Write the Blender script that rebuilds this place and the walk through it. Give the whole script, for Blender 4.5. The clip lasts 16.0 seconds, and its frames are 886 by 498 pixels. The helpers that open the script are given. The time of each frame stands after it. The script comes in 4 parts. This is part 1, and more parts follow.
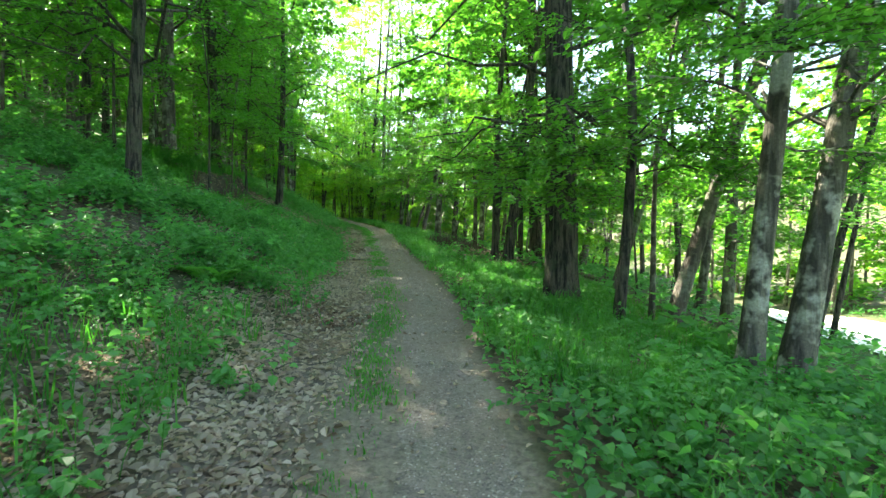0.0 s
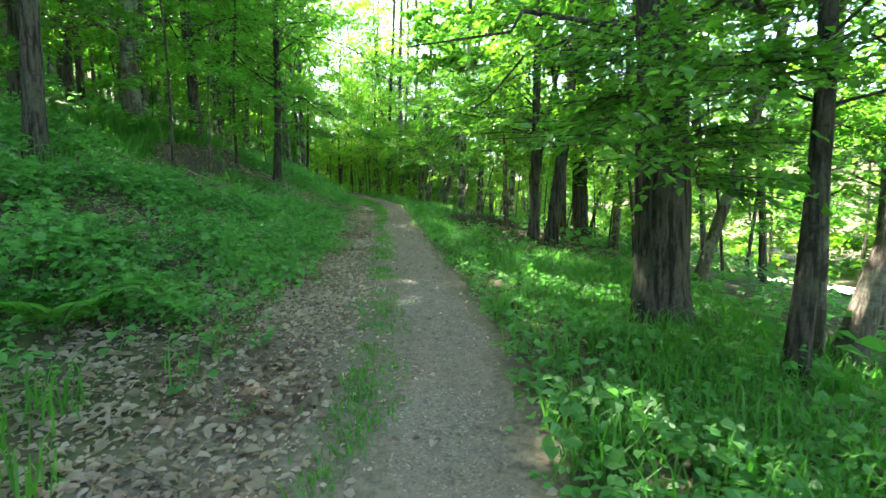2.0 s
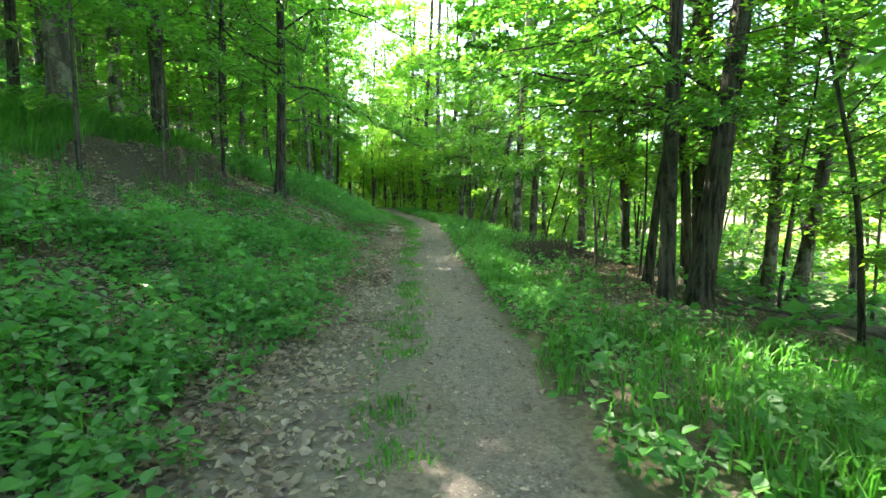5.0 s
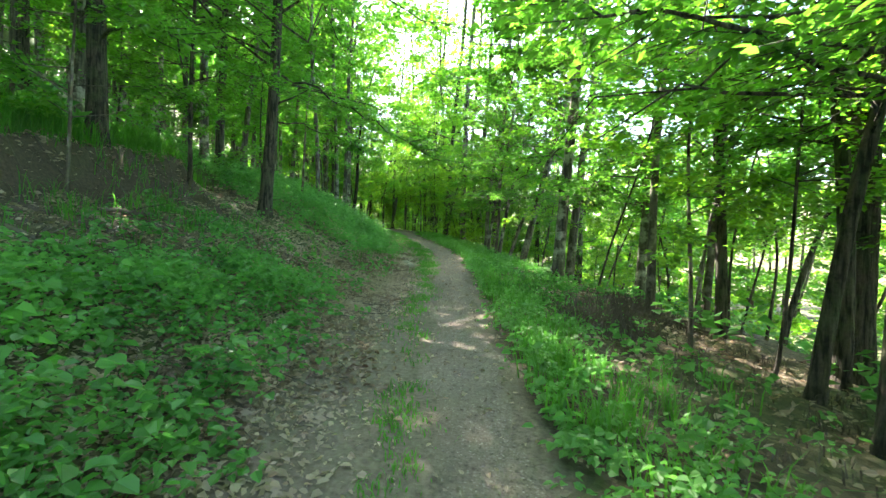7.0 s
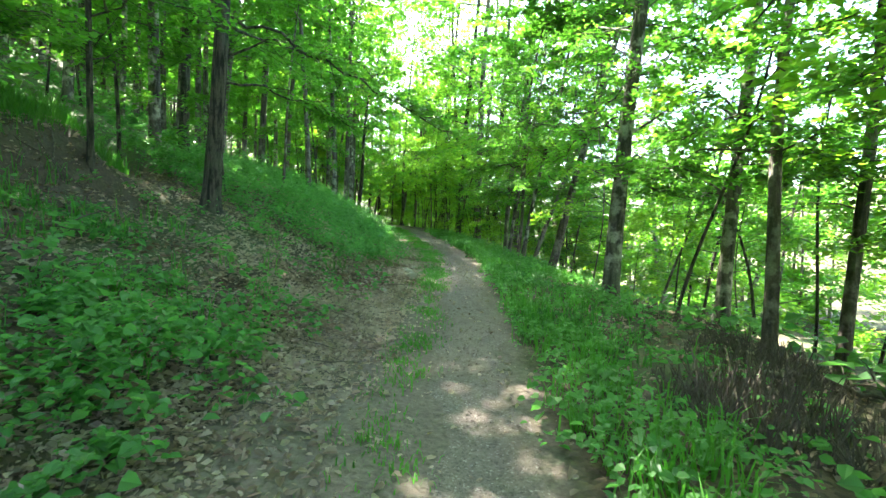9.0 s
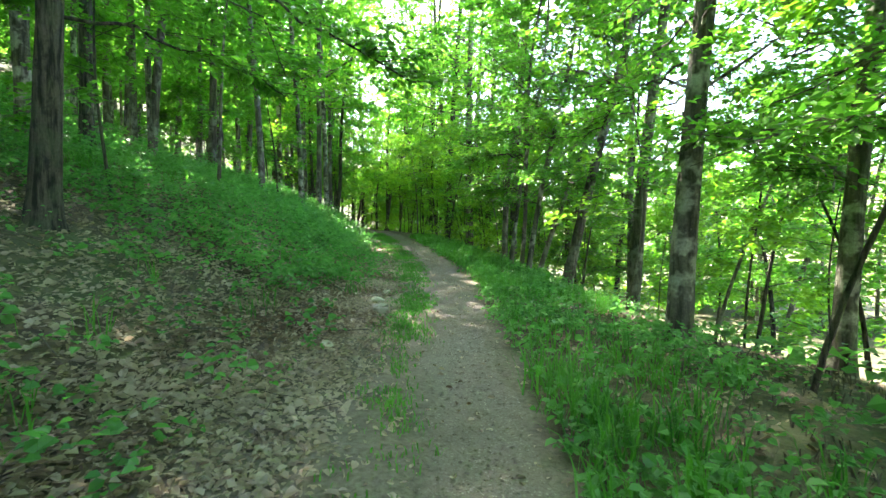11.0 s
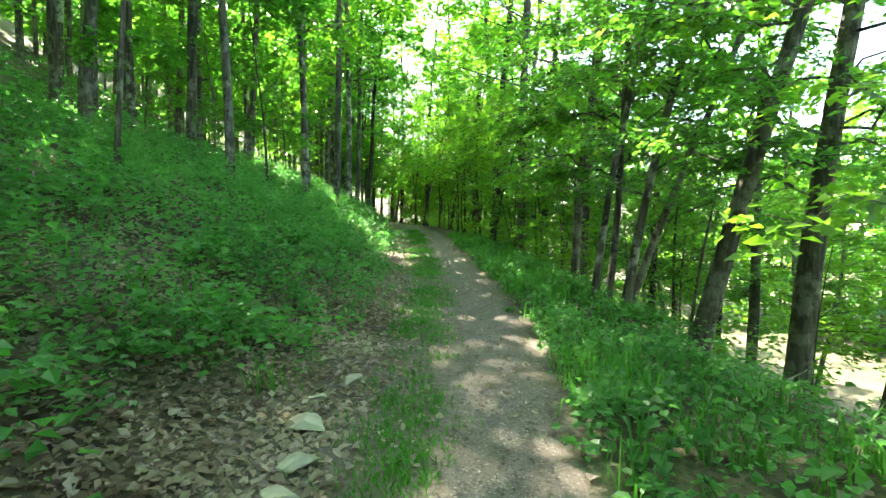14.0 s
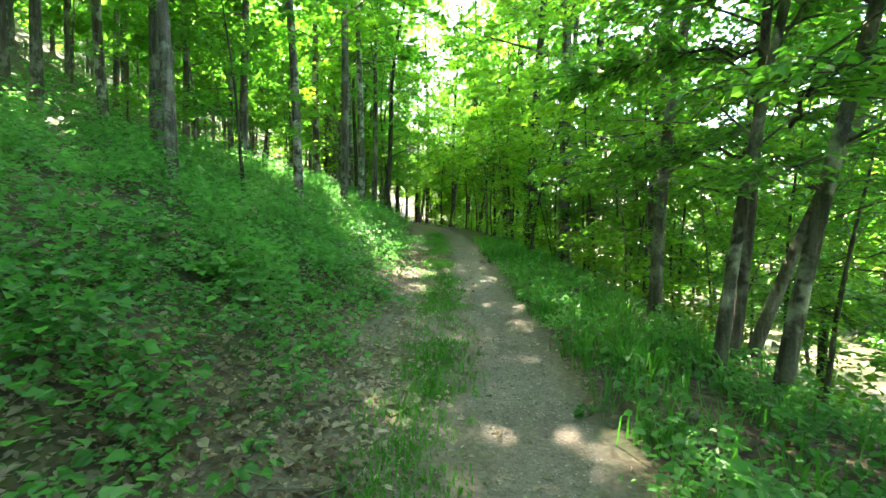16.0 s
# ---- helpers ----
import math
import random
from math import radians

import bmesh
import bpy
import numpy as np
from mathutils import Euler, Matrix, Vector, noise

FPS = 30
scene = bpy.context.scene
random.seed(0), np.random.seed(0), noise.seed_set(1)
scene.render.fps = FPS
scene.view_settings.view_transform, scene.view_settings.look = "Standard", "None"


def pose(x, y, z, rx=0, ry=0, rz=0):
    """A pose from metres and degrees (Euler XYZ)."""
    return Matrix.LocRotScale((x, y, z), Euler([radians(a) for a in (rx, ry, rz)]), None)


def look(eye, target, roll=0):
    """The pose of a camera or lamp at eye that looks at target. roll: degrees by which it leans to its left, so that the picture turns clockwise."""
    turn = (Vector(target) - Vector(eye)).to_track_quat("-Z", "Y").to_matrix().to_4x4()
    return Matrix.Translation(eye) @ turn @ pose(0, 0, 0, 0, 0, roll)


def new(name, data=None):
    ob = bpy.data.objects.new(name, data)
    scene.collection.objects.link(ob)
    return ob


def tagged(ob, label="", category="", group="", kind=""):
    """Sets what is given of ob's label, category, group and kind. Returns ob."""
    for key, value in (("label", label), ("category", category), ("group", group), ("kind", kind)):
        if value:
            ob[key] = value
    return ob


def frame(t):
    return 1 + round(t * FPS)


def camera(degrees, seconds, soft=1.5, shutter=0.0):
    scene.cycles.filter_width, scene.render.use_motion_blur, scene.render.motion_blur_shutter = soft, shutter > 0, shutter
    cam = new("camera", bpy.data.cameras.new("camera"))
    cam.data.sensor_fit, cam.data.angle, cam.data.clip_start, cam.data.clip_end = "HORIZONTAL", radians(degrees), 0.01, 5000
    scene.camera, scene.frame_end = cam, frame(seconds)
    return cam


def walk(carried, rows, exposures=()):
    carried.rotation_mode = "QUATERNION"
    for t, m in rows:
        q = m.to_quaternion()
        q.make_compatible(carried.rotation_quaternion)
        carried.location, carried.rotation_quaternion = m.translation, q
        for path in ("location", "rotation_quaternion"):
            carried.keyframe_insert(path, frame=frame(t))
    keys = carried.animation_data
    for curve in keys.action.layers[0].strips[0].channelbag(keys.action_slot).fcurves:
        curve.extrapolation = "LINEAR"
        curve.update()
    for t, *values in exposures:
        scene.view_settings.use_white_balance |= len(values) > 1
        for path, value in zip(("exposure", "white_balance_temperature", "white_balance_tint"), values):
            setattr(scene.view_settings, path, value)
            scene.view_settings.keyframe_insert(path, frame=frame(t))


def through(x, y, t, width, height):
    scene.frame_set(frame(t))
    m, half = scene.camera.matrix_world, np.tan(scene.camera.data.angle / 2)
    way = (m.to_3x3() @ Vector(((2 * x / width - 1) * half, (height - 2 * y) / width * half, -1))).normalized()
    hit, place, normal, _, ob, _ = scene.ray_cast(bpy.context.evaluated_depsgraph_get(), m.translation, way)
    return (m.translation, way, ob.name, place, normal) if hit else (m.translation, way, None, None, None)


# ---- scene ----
cam = camera(84.6, 16.0, soft=1.5, shutter=0.12)
PATH = [
    (0.0, pose(0.000, 0.000, 1.500, 87.18, -0.21, -0.00)),
    (0.5, pose(0.088, 0.775, 1.527, 86.58, -0.17, 0.80)),
    (1.0, pose(0.041, 1.519, 1.532, 85.58, -0.27, 2.91)),
    (1.5, pose(0.006, 2.321, 1.522, 84.37, 0.25, 3.18)),
    (2.0, pose(-0.024, 3.139, 1.587, 83.97, 1.13, 2.74)),
    (2.5, pose(-0.177, 3.957, 1.659, 84.57, 0.93, 2.75)),
    (3.0, pose(-0.242, 4.749, 1.673, 85.47, 0.61, 4.37)),
    (3.5, pose(-0.319, 5.533, 1.646, 85.38, 0.79, 6.06)),
    (6.0, pose(-0.901, 9.444, 1.854, 86.72, 0.89, 7.44)),
    (6.5, pose(-0.978, 10.249, 1.928, 88.15, -0.34, 8.71)),
    (7.0, pose(-1.101, 11.034, 1.995, 88.27, -1.58, 9.69)),
    (7.5, pose(-1.319, 11.850, 2.046, 87.88, -1.85, 10.30)),
    (8.0, pose(-1.407, 12.656, 2.082, 87.98, -2.15, 10.32)),
    (8.5, pose(-1.506, 13.469, 2.080, 87.70, -1.90, 11.11)),
    (11.0, pose(-2.127, 17.474, 2.227, 88.04, 0.21, 10.00)),
    (11.5, pose(-2.240, 18.282, 2.224, 88.74, -0.60, 9.83)),
    (12.0, pose(-2.403, 19.039, 2.248, 88.15, -0.52, 11.53)),
    (12.5, pose(-2.529, 19.882, 2.311, 87.56, -0.67, 12.74)),
    (13.0, pose(-2.548, 20.692, 2.392, 87.16, -1.46, 12.87)),
    (13.5, pose(-2.765, 21.466, 2.416, 87.18, -1.47, 14.88)),
    (14.0, pose(-2.885, 22.266, 2.455, 87.18, -0.85, 15.45)),
    (14.5, pose(-3.076, 22.984, 2.464, 86.00, -0.36, 17.53)),
    (15.0, pose(-3.283, 23.754, 2.564, 85.82, 0.09, 18.61)),
    (15.5, pose(-3.378, 24.562, 2.670, 86.82, 0.29, 18.60)),
    (16.0, pose(-3.595, 25.334, 2.668, 86.92, -0.20, 18.92)),
]
walk(cam, PATH, exposures=[(0.0, 3.0, 6700, 2), (1.5, 3.2, 6650, 8), (3.0, 3.4, 6600, 7), (6.5, 3.45, 6700, 13), (8.5, 3.65, 6400, 12), (12.0, 3.6, 6600, 11), (14.0, 3.65, 6700, 8), (16.0, 3.85, 6900, 7)])

# ---- world, sun ----
SUN_EL, SUN_AZ = radians(48), radians(-46)   # azimuth from +y, clockwise seen from above
world = bpy.data.worlds.new("sky")
scene.world = world
world.use_nodes = True
wn = world.node_tree.nodes
sky = wn.new("ShaderNodeTexSky")
sky.sky_type, sky.sun_disc = "NISHITA", False
sky.sun_elevation, sky.sun_rotation = SUN_EL, SUN_AZ
sky.air_density, sky.dust_density = 1.0, 2.5
world.node_tree.links.new(sky.outputs[0], wn["Background"].inputs[0])
wn["Background"].inputs[1].default_value = 0.12
sun_dir = Vector((math.sin(SUN_AZ) * math.cos(SUN_EL), math.cos(SUN_AZ) * math.cos(SUN_EL), math.sin(SUN_EL)))
sun = new("sun", bpy.data.lights.new("sun", "SUN"))
sun.data.energy, sun.data.angle, sun.data.color = 5.0, radians(0.55), (1.0, 0.93, 0.8)
sun.matrix_world = look(sun_dir * 60, (0, 0, 0))

# ---- materials ----
RNG = np.random.default_rng(7)


class Mat:
    """A node material with short ways to add and join nodes."""

    def __init__(self, name):
        self.m = bpy.data.materials.new(name)
        self.m.use_nodes = True
        self.t = self.m.node_tree
        self.b = self.t.nodes["Principled BSDF"]

    def n(self, kind, **at):
        node = self.t.nodes.new("ShaderNode" + kind)
        for k, v in at.items():
            node.inputs[k.replace("_", " ")].default_value = v
        return node

    def link(self, a, b):
        self.t.links.new(a, b)

    def noise(self, scale, detail=4.0, coord=None, rough=0.6):
        node = self.n("TexNoise", Scale=scale, Detail=detail, Roughness=rough)
        if coord is not None:
            self.link(coord, node.inputs["Vector"])
        return node.outputs["Fac"]

    def ramp(self, fac, stops):
        node = self.n("ValToRGB")
        e = node.color_ramp.elements
        while len(e) < len(stops):
            e.new(0.5)
        for el, (p, c) in zip(e, stops):
            el.position, el.color = p, (*c, 1)
        self.link(fac, node.inputs[0])
        return node.outputs[0]

    def mix(self, fac, a, b, how="MIX"):
        node = self.n("MixRGB")
        node.blend_type = how
        for s, v in zip(node.inputs, (fac, a, b)):
            if isinstance(v, bpy.types.NodeSocket):
                self.link(v, s)
            else:
                s.default_value = v if isinstance(v, float) else (*v, 1)
        return node.outputs[0]

    def bump(self, height, strength=0.4, dist=0.02):
        node = self.n("Bump", Strength=strength, Distance=dist)
        self.link(height, node.inputs["Height"])
        self.link(node.outputs[0], self.b.inputs["Normal"])


def leaf_material(name, dark, mid, light, through, gloss=0.42):
    """Thin leaf: coloured per leaf, letting light through."""
    k = Mat(name)
    geo = k.n("NewGeometry")
    col = k.ramp(geo.outputs["Random Per Island"], [(0.0, dark), (0.55, mid), (1.0, light)])
    tex = k.n("TexCoord")
    patch = k.noise(0.7, 2.0, tex.outputs["Object"])
    col = k.mix(k.ramp(patch, [(0.35, (0, 0, 0)), (0.7, (1, 1, 1))]), col, light)
    k.link(col, k.b.inputs["Base Color"])
    k.b.inputs["Roughness"].default_value = gloss
    k.b.inputs["Specular IOR Level"].default_value = 0.5
    tr = k.n("BsdfTranslucent")
    k.link(k.mix(1.0, col, through, "MULTIPLY"), tr.inputs["Color"])
    mixs = k.n("MixShader", Fac=0.5)
    k.link(k.b.outputs[0], mixs.inputs[1])
    k.link(tr.outputs[0], mixs.inputs[2])
    k.link(mixs.outputs[0], k.t.nodes["Material Output"].inputs["Surface"])
    return k.m


def bark_material(name, dark, light, lichen_sunfleck, scale=1.0, amount=0.5):
    k = Mat(name)
    tex = k.n("TexCoord")
    mp = k.n("Mapping")
    mp.inputs["Scale"].default_value = (20 * scale, 20 * scale, 2.4 * scale)
    k.link(tex.outputs["Object"], mp.inputs["Vector"])
    fur = k.noise(1.0, 6.0, mp.outputs[0])
    blot = k.noise(2.6, 3.0, tex.outputs["Object"])
    col = k.ramp(fur, [(0.42, dark), (0.57, light)])
    # blotches of lichen; on pale bark they also paint in sun flecks
    col = k.mix(k.ramp(blot, [(0.5, (0, 0, 0)), (0.58, (amount, amount, amount))]), col, lichen_sunfleck)
    dark_patch = k.noise(5.5, 4.0, tex.outputs["Object"])
    col = k.mix(k.ramp(dark_patch, [(0.33, (0.8, 0.8, 0.8)), (0.42, (0, 0, 0))]), col, dark)
    k.link(col, k.b.inputs["Base Color"])
    fine = k.noise(38.0, 4.0, tex.outputs["Object"])
    col = k.mix(0.55, col, k.ramp(fine, [(0.3, (0.35, 0.35, 0.35)), (0.7, (1.3, 1.3, 1.3))]), "MULTIPLY")
    mossy = k.noise(1.1, 3.0, tex.outputs["Object"])
    col = k.mix(k.ramp(mossy, [(0.55, (0, 0, 0)), (0.7, (0.55, 0.55, 0.55))]), col, (0.045, 0.06, 0.02))
    k.link(col, k.b.inputs["Base Color"])
    k.b.inputs["Roughness"].default_value = 0.88
    k.bump(fur, 1.0, 0.09)
    return k.m


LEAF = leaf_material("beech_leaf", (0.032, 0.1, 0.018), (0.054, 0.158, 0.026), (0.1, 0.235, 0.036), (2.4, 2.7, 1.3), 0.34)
# brighter, yellower copy of LEAF: sunlight on foliage put into the colour
LEAF_SUNLIT = leaf_material("sunlit_leaf", (0.05, 0.13, 0.016), (0.085, 0.19, 0.024), (0.155, 0.28, 0.034), (2.5, 2.8, 1.2), 0.36)
HERB = leaf_material("herb_leaf", (0.03, 0.115, 0.03), (0.062, 0.195, 0.052), (0.12, 0.29, 0.085), (1.7, 2.0, 1.1), 0.46)
GRASS = leaf_material("grass_blade", (0.026, 0.12, 0.018), (0.048, 0.18, 0.028), (0.095, 0.26, 0.04), (1.4, 1.8, 0.9), 0.5)
DEAD = leaf_material("dead_leaf", (0.075, 0.042, 0.024), (0.27, 0.195, 0.135), (0.6, 0.51, 0.41), (0.8, 0.7, 0.6), 0.6)
BARK_DARK = bark_material("furrowed_bark", (0.01, 0.008, 0.006), (0.105, 0.086, 0.068), (0.085, 0.1, 0.055), 1.0, 0.5)
BARK_GREY = bark_material("smooth_grey_bark", (0.055, 0.046, 0.035), (0.14, 0.12, 0.092), (0.26, 0.245, 0.2), 0.6, 0.85)
# its bright blotches carry the sun flecks on the trunks as colour
BARK_PALE = bark_material("pale_bark", (0.05, 0.043, 0.033), (0.165, 0.145, 0.115), (0.46, 0.43, 0.36), 0.5, 0.9)


def soil_material():
    k = Mat("forest_soil")
    tex = k.n("TexCoord")
    co = tex.outputs["Object"]
    vor = k.n("TexVoronoi", Scale=17.0, Randomness=1.0)
    k.link(co, vor.inputs["Vector"])
    big, fine = k.noise(0.5, 4.0, co), k.noise(22.0, 5.0, co)
    sep = k.n("SeparateColor")
    k.link(vor.outputs["Color"], sep.inputs[0])
    litter = k.ramp(sep.outputs[0], [(0.0, (0.035, 0.025, 0.016)), (0.5, (0.08, 0.058, 0.036)), (1.0, (0.16, 0.12, 0.075))])
    moss = k.ramp(fine, [(0.3, (0.03, 0.05, 0.015)), (0.7, (0.07, 0.11, 0.03))])
    col = k.mix(k.ramp(big, [(0.45, (0, 0, 0)), (0.62, (0.75, 0.75, 0.75))]), litter, moss)
    at = k.n("Attribute")
    at.attribute_name = "verge"
    vcol = k.ramp(fine, [(0.3, (0.088, 0.07, 0.05)), (0.55, (0.165, 0.136, 0.104)), (0.8, (0.25, 0.212, 0.17))])
    col = k.mix(at.outputs["Fac"], col, vcol)
    md = k.n("Attribute")
    md.attribute_name = "meadow"
    col = k.mix(md.outputs["Fac"], col, k.ramp(fine, [(0.3, (0.035, 0.075, 0.014)), (0.7, (0.08, 0.15, 0.03))]))
    bk = k.n("Attribute")
    bk.attribute_name = "bare"
    col = k.mix(bk.outputs["Fac"], col, k.ramp(fine, [(0.3, (0.03, 0.021, 0.014)), (0.7, (0.11, 0.08, 0.054))]))
    k.link(col, k.b.inputs["Base Color"])
    k.b.inputs["Roughness"].default_value = 0.95
    k.bump(fine, 0.8, 0.03)
    return k.m


def path_material():
    k = Mat("trodden_gravel")
    tex = k.n("TexCoord")
    co = tex.outputs["Object"]
    big, mid, fine = k.noise(0.9, 4.0, co), k.noise(11.0, 6.0, co), k.noise(48.0, 5.0, co)
    vor = k.n("TexVoronoi", Scale=75.0)
    k.link(co, vor.inputs["Vector"])
    sep = k.n("SeparateColor")
    k.link(vor.outputs["Color"], sep.inputs[0])
    col = k.ramp(mid, [(0.25, (0.115, 0.094, 0.077)), (0.5, (0.185, 0.154, 0.13)), (0.75, (0.26, 0.22, 0.188))])
    grit = k.ramp(sep.outputs[0], [(0.0, (0.05, 0.042, 0.034)), (0.55, (0.17, 0.142, 0.12)), (0.88, (0.235, 0.2, 0.17)), (1.0, (0.52, 0.47, 0.42))])
    col = k.mix(k.ramp(fine, [(0.42, (0.15, 0.15, 0.15)), (0.58, (0.8, 0.8, 0.8))]), col, grit)
    col = k.mix(k.ramp(big, [(0.4, (0, 0, 0)), (0.7, (0.6, 0.6, 0.6))]), col, (0.175, 0.13, 0.097))
    damp = k.noise(2.6, 5.0, co)
    col = k.mix(k.ramp(damp, [(0.56, (0, 0, 0)), (0.68, (0.4, 0.4, 0.4))]), col, (0.05, 0.042, 0.033))
    k.link(col, k.b.inputs["Base Color"])
    k.b.inputs["Roughness"].default_value = 0.95
    h = k.n("Math")
    h.operation = "ADD"
    k.link(fine, h.inputs[0])
    k.link(mid, h.inputs[1])
    k.bump(h.outputs[0], 0.9, 0.016)
    return k.m


def plain_material(name, a, b, scale, rough=0.9, bump=0.3):
    k = Mat(name)
    tex = k.n("TexCoord")
    f = k.noise(scale, 5.0, tex.outputs["Object"])
    k.link(k.ramp(f, [(0.3, a), (0.7, b)]), k.b.inputs["Base Color"])
    k.b.inputs["Roughness"].default_value = rough
    k.bump(f, bump, 0.02)
    return k.m


SOIL, GRAVEL = soil_material(), path_material()
STONE = plain_material("pale_stone", (0.3, 0.265, 0.19), (0.5, 0.455, 0.36), 9.0)
# near-white so the valley ground looks sunlit even under the trees
SUNLIT_ROAD = plain_material("sunlit_gravel", (0.66, 0.64, 0.6), (0.82, 0.8, 0.75), 3.0)
DEADWOOD = plain_material("dead_wood", (0.045, 0.036, 0.026), (0.15, 0.125, 0.095), 16.0)
PALE_WOOD = plain_material("bleached_wood", (0.22, 0.18, 0.13), (0.5, 0.43, 0.33), 12.0)
EARTH = plain_material("dark_earth", (0.025, 0.018, 0.012), (0.085, 0.06, 0.04), 6.0, 0.97, 0.8)
MOSS = plain_material("green_moss", (0.05, 0.08, 0.015), (0.13, 0.17, 0.03), 12.0, 0.95, 0.8)

# ---- the lie of the land ----
KY = np.array([-260, -12, 0, 4, 7.4, 10.55, 14, 17.2, 22, 26.8, 30.9, 37, 45, 52, 62, 75, 900.0])
KX = np.array([2.0, 0.9, 0.2, 0.05, -0.2, -0.68, -1.3, -1.93, -2.7, -3.54, -4.72, -6.85, -9.75, -12.9, -19.0, -27.0, -60.0])
KZ = np.array([-3.0, -0.5, 0.0, 0.1, 0.26, 0.41, 0.58, 0.75, 0.93, 1.16, 1.36, 1.64, 2.02, 2.34, 2.6, 2.9, 5.0])
FY = np.arange(-60, 120, 0.25)


def smooth(v):
    w = np.hanning(17)
    return np.convolve(np.pad(v, 8, mode="edge"), w / w.sum(), "valid")


FX, FZ = smooth(np.interp(FY, KY, KX)), smooth(np.interp(FY, KY, KZ))


def centre(y):
    return np.where((y > -55) & (y < 115), np.interp(y, FY, FX), np.interp(y, KY, KX))


def slope_cos(y):
    return 1 / np.sqrt(1 + ((centre(y + 0.5) - centre(y - 0.5))) ** 2)


def off(x, y):
    """Distance from the middle of the trodden line, positive downhill."""
    return (x - centre(y)) * slope_cos(y)


def step(a, b, v):
    t = np.clip((v - a) / (b - a), 0, 1)
    return t * t * (3 - 2 * t)


def rise(u, k=0.5):
    """A ramp with a soft foot."""
    return k * np.logaddexp(0, np.clip(u / k, -60, 5000))


def lumps(x, y):
    """Cheap smooth unevenness made of sines."""
    return (np.sin(1.7 * x + 0.6 * y + 1) * np.sin(1.3 * y - 0.5 * x) * 0.5 + np.sin(3.9 * x - 2.2 * y) * np.sin(4.3 * y + 1.1 * x) * 0.3
            + np.sin(9.1 * x + 3.0 * y) * np.sin(8.3 * y - 2.0 * x) * 0.12)


def land(x, y):
    x, y = np.asarray(x, float), np.asarray(y, float)
    d = off(x, y)
    base = np.where((y > -55) & (y < 115), np.interp(y, FY, FZ), np.interp(y, KY, KZ))
    u, v = -d, d
    sl = np.interp(y, [-10, 3, 10, 24, 28, 40], [0.3, 0.36, 0.5, 0.5, 0.62, 0.62])
    knee = np.interp(y, [23, 29], [6.5, 5.3])
    mid = np.interp(y, [22, 29], [0.38, 0.32])
    left = sl * rise(u - 1.95, 0.35) - (sl - mid) * rise(u - knee, 0.8) + (0.5 - mid) * rise(u - 14, 2.0) + 0.34 * rise(u - 24, 3.0) - 0.3 * rise(u - 60, 4.0)
    left = np.maximum(left, 0)
    bank = step(14.5, 16.0, y) * (1 - step(20.3, 21.5, y))
    left = left + 0.6 * bank * (step(5.5, 5.95, u) - 0.16 * step(3.6, 5.5, u)) * (1 - step(6.2, 9.5, u))
    left = left + 0.16 * bank * step(4.2, 5.4, u) * (1 - step(6.3, 7.2, u)) * lumps(x * 2.3, y * 2.3)
    sr = np.interp(y, [-10, 8, 14, 18, 25, 28, 32, 60], [0.3, 0.28, 0.24, 0.22, 0.26, 0.55, 0.62, 0.6])
    v1 = np.interp(y, [0, 12, 18, 24, 28, 60], [2.7, 2.7, 3.0, 2.8, 2.4, 2.4])
    right = -0.07 * rise(v - 0.7, 0.2) - (sr - 0.07) * rise(v - v1, 0.3)
    floor_z = np.interp(y, [0, 20, 30, 60], [-3.0, -3.2, -3.9, -4.6]) - base
    right = np.maximum(right, floor_z) + 0.3 * rise(v - 42, 4.0) - 0.3 * rise(v - 160, 10.0)
    right = np.where(v > 0, right, 0)
    amp = 0.02 + 0.1 * step(1.0, 4.0, np.abs(d + 0.6))
    rut = -0.03 * np.exp(-((d) / 0.3) ** 2) - 0.025 * np.exp(-((d + 1.2) / 0.25) ** 2)
    return base + np.where(d < 0, left, right) + amp * lumps(x, y) * (np.abs(d) < 60) + rut


def mesh_from(name, verts, faces, mat, attrs=None, smooth_shade=False, mats=None, mat_index=None):
    """A mesh from arrays; faces is an array of triangles or quads, or a list of such arrays."""
    me = bpy.data.meshes.new(name)
    faces = [f for f in (faces if isinstance(faces, list) else [faces]) if len(f)]
    loops = np.concatenate([f.ravel() for f in faces]).astype(np.int32)
    sizes = np.concatenate([np.full(len(f), f.shape[1]) for f in faces])
    me.vertices.add(len(verts))
    me.vertices.foreach_set("co", np.asarray(verts, np.float32).ravel())
    me.loops.add(len(loops))
    me.loops.foreach_set("vertex_index", loops)
    me.polygons.add(len(sizes))
    me.polygons.foreach_set("loop_start", np.concatenate([[0], np.cumsum(sizes)[:-1]]).astype(np.int32))
    me.polygons.foreach_set("loop_total", sizes.astype(np.int32))
    for m in mats or [mat]:
        me.materials.append(m)
    if mat_index is not None:
        me.polygons.foreach_set("material_index", np.asarray(mat_index, np.int32))
    for key, values in (attrs or {}).items():
        me.attributes.new(key, "FLOAT", "POINT").data.foreach_set("value", np.asarray(values, np.float32))
    me.update(calc_edges=True)
    me.polygons.foreach_set("use_smooth", np.full(len(sizes), smooth_shade))
    return me


def part(name, me, parent=None, label=""):
    ob = new(name, me)
    if parent is not None:
        ob.parent = parent
    return tagged(ob, label) if label else ob


def grid_faces(rows, cols):
    i = np.arange(rows - 1)[:, None] * cols + np.arange(cols - 1)[None]
    return np.stack([i, i + 1, i + 1 + cols, i + cols], -1).reshape(-1, 4)


def spaced(fine, span, far):
    """Distances from 0 outwards: even steps, then growing ones."""
    out = list(np.arange(0, span, fine))
    s = fine
    while out[-1] < far:
        s *= 1.14
        out.append(out[-1] + s)
    return np.array(out)


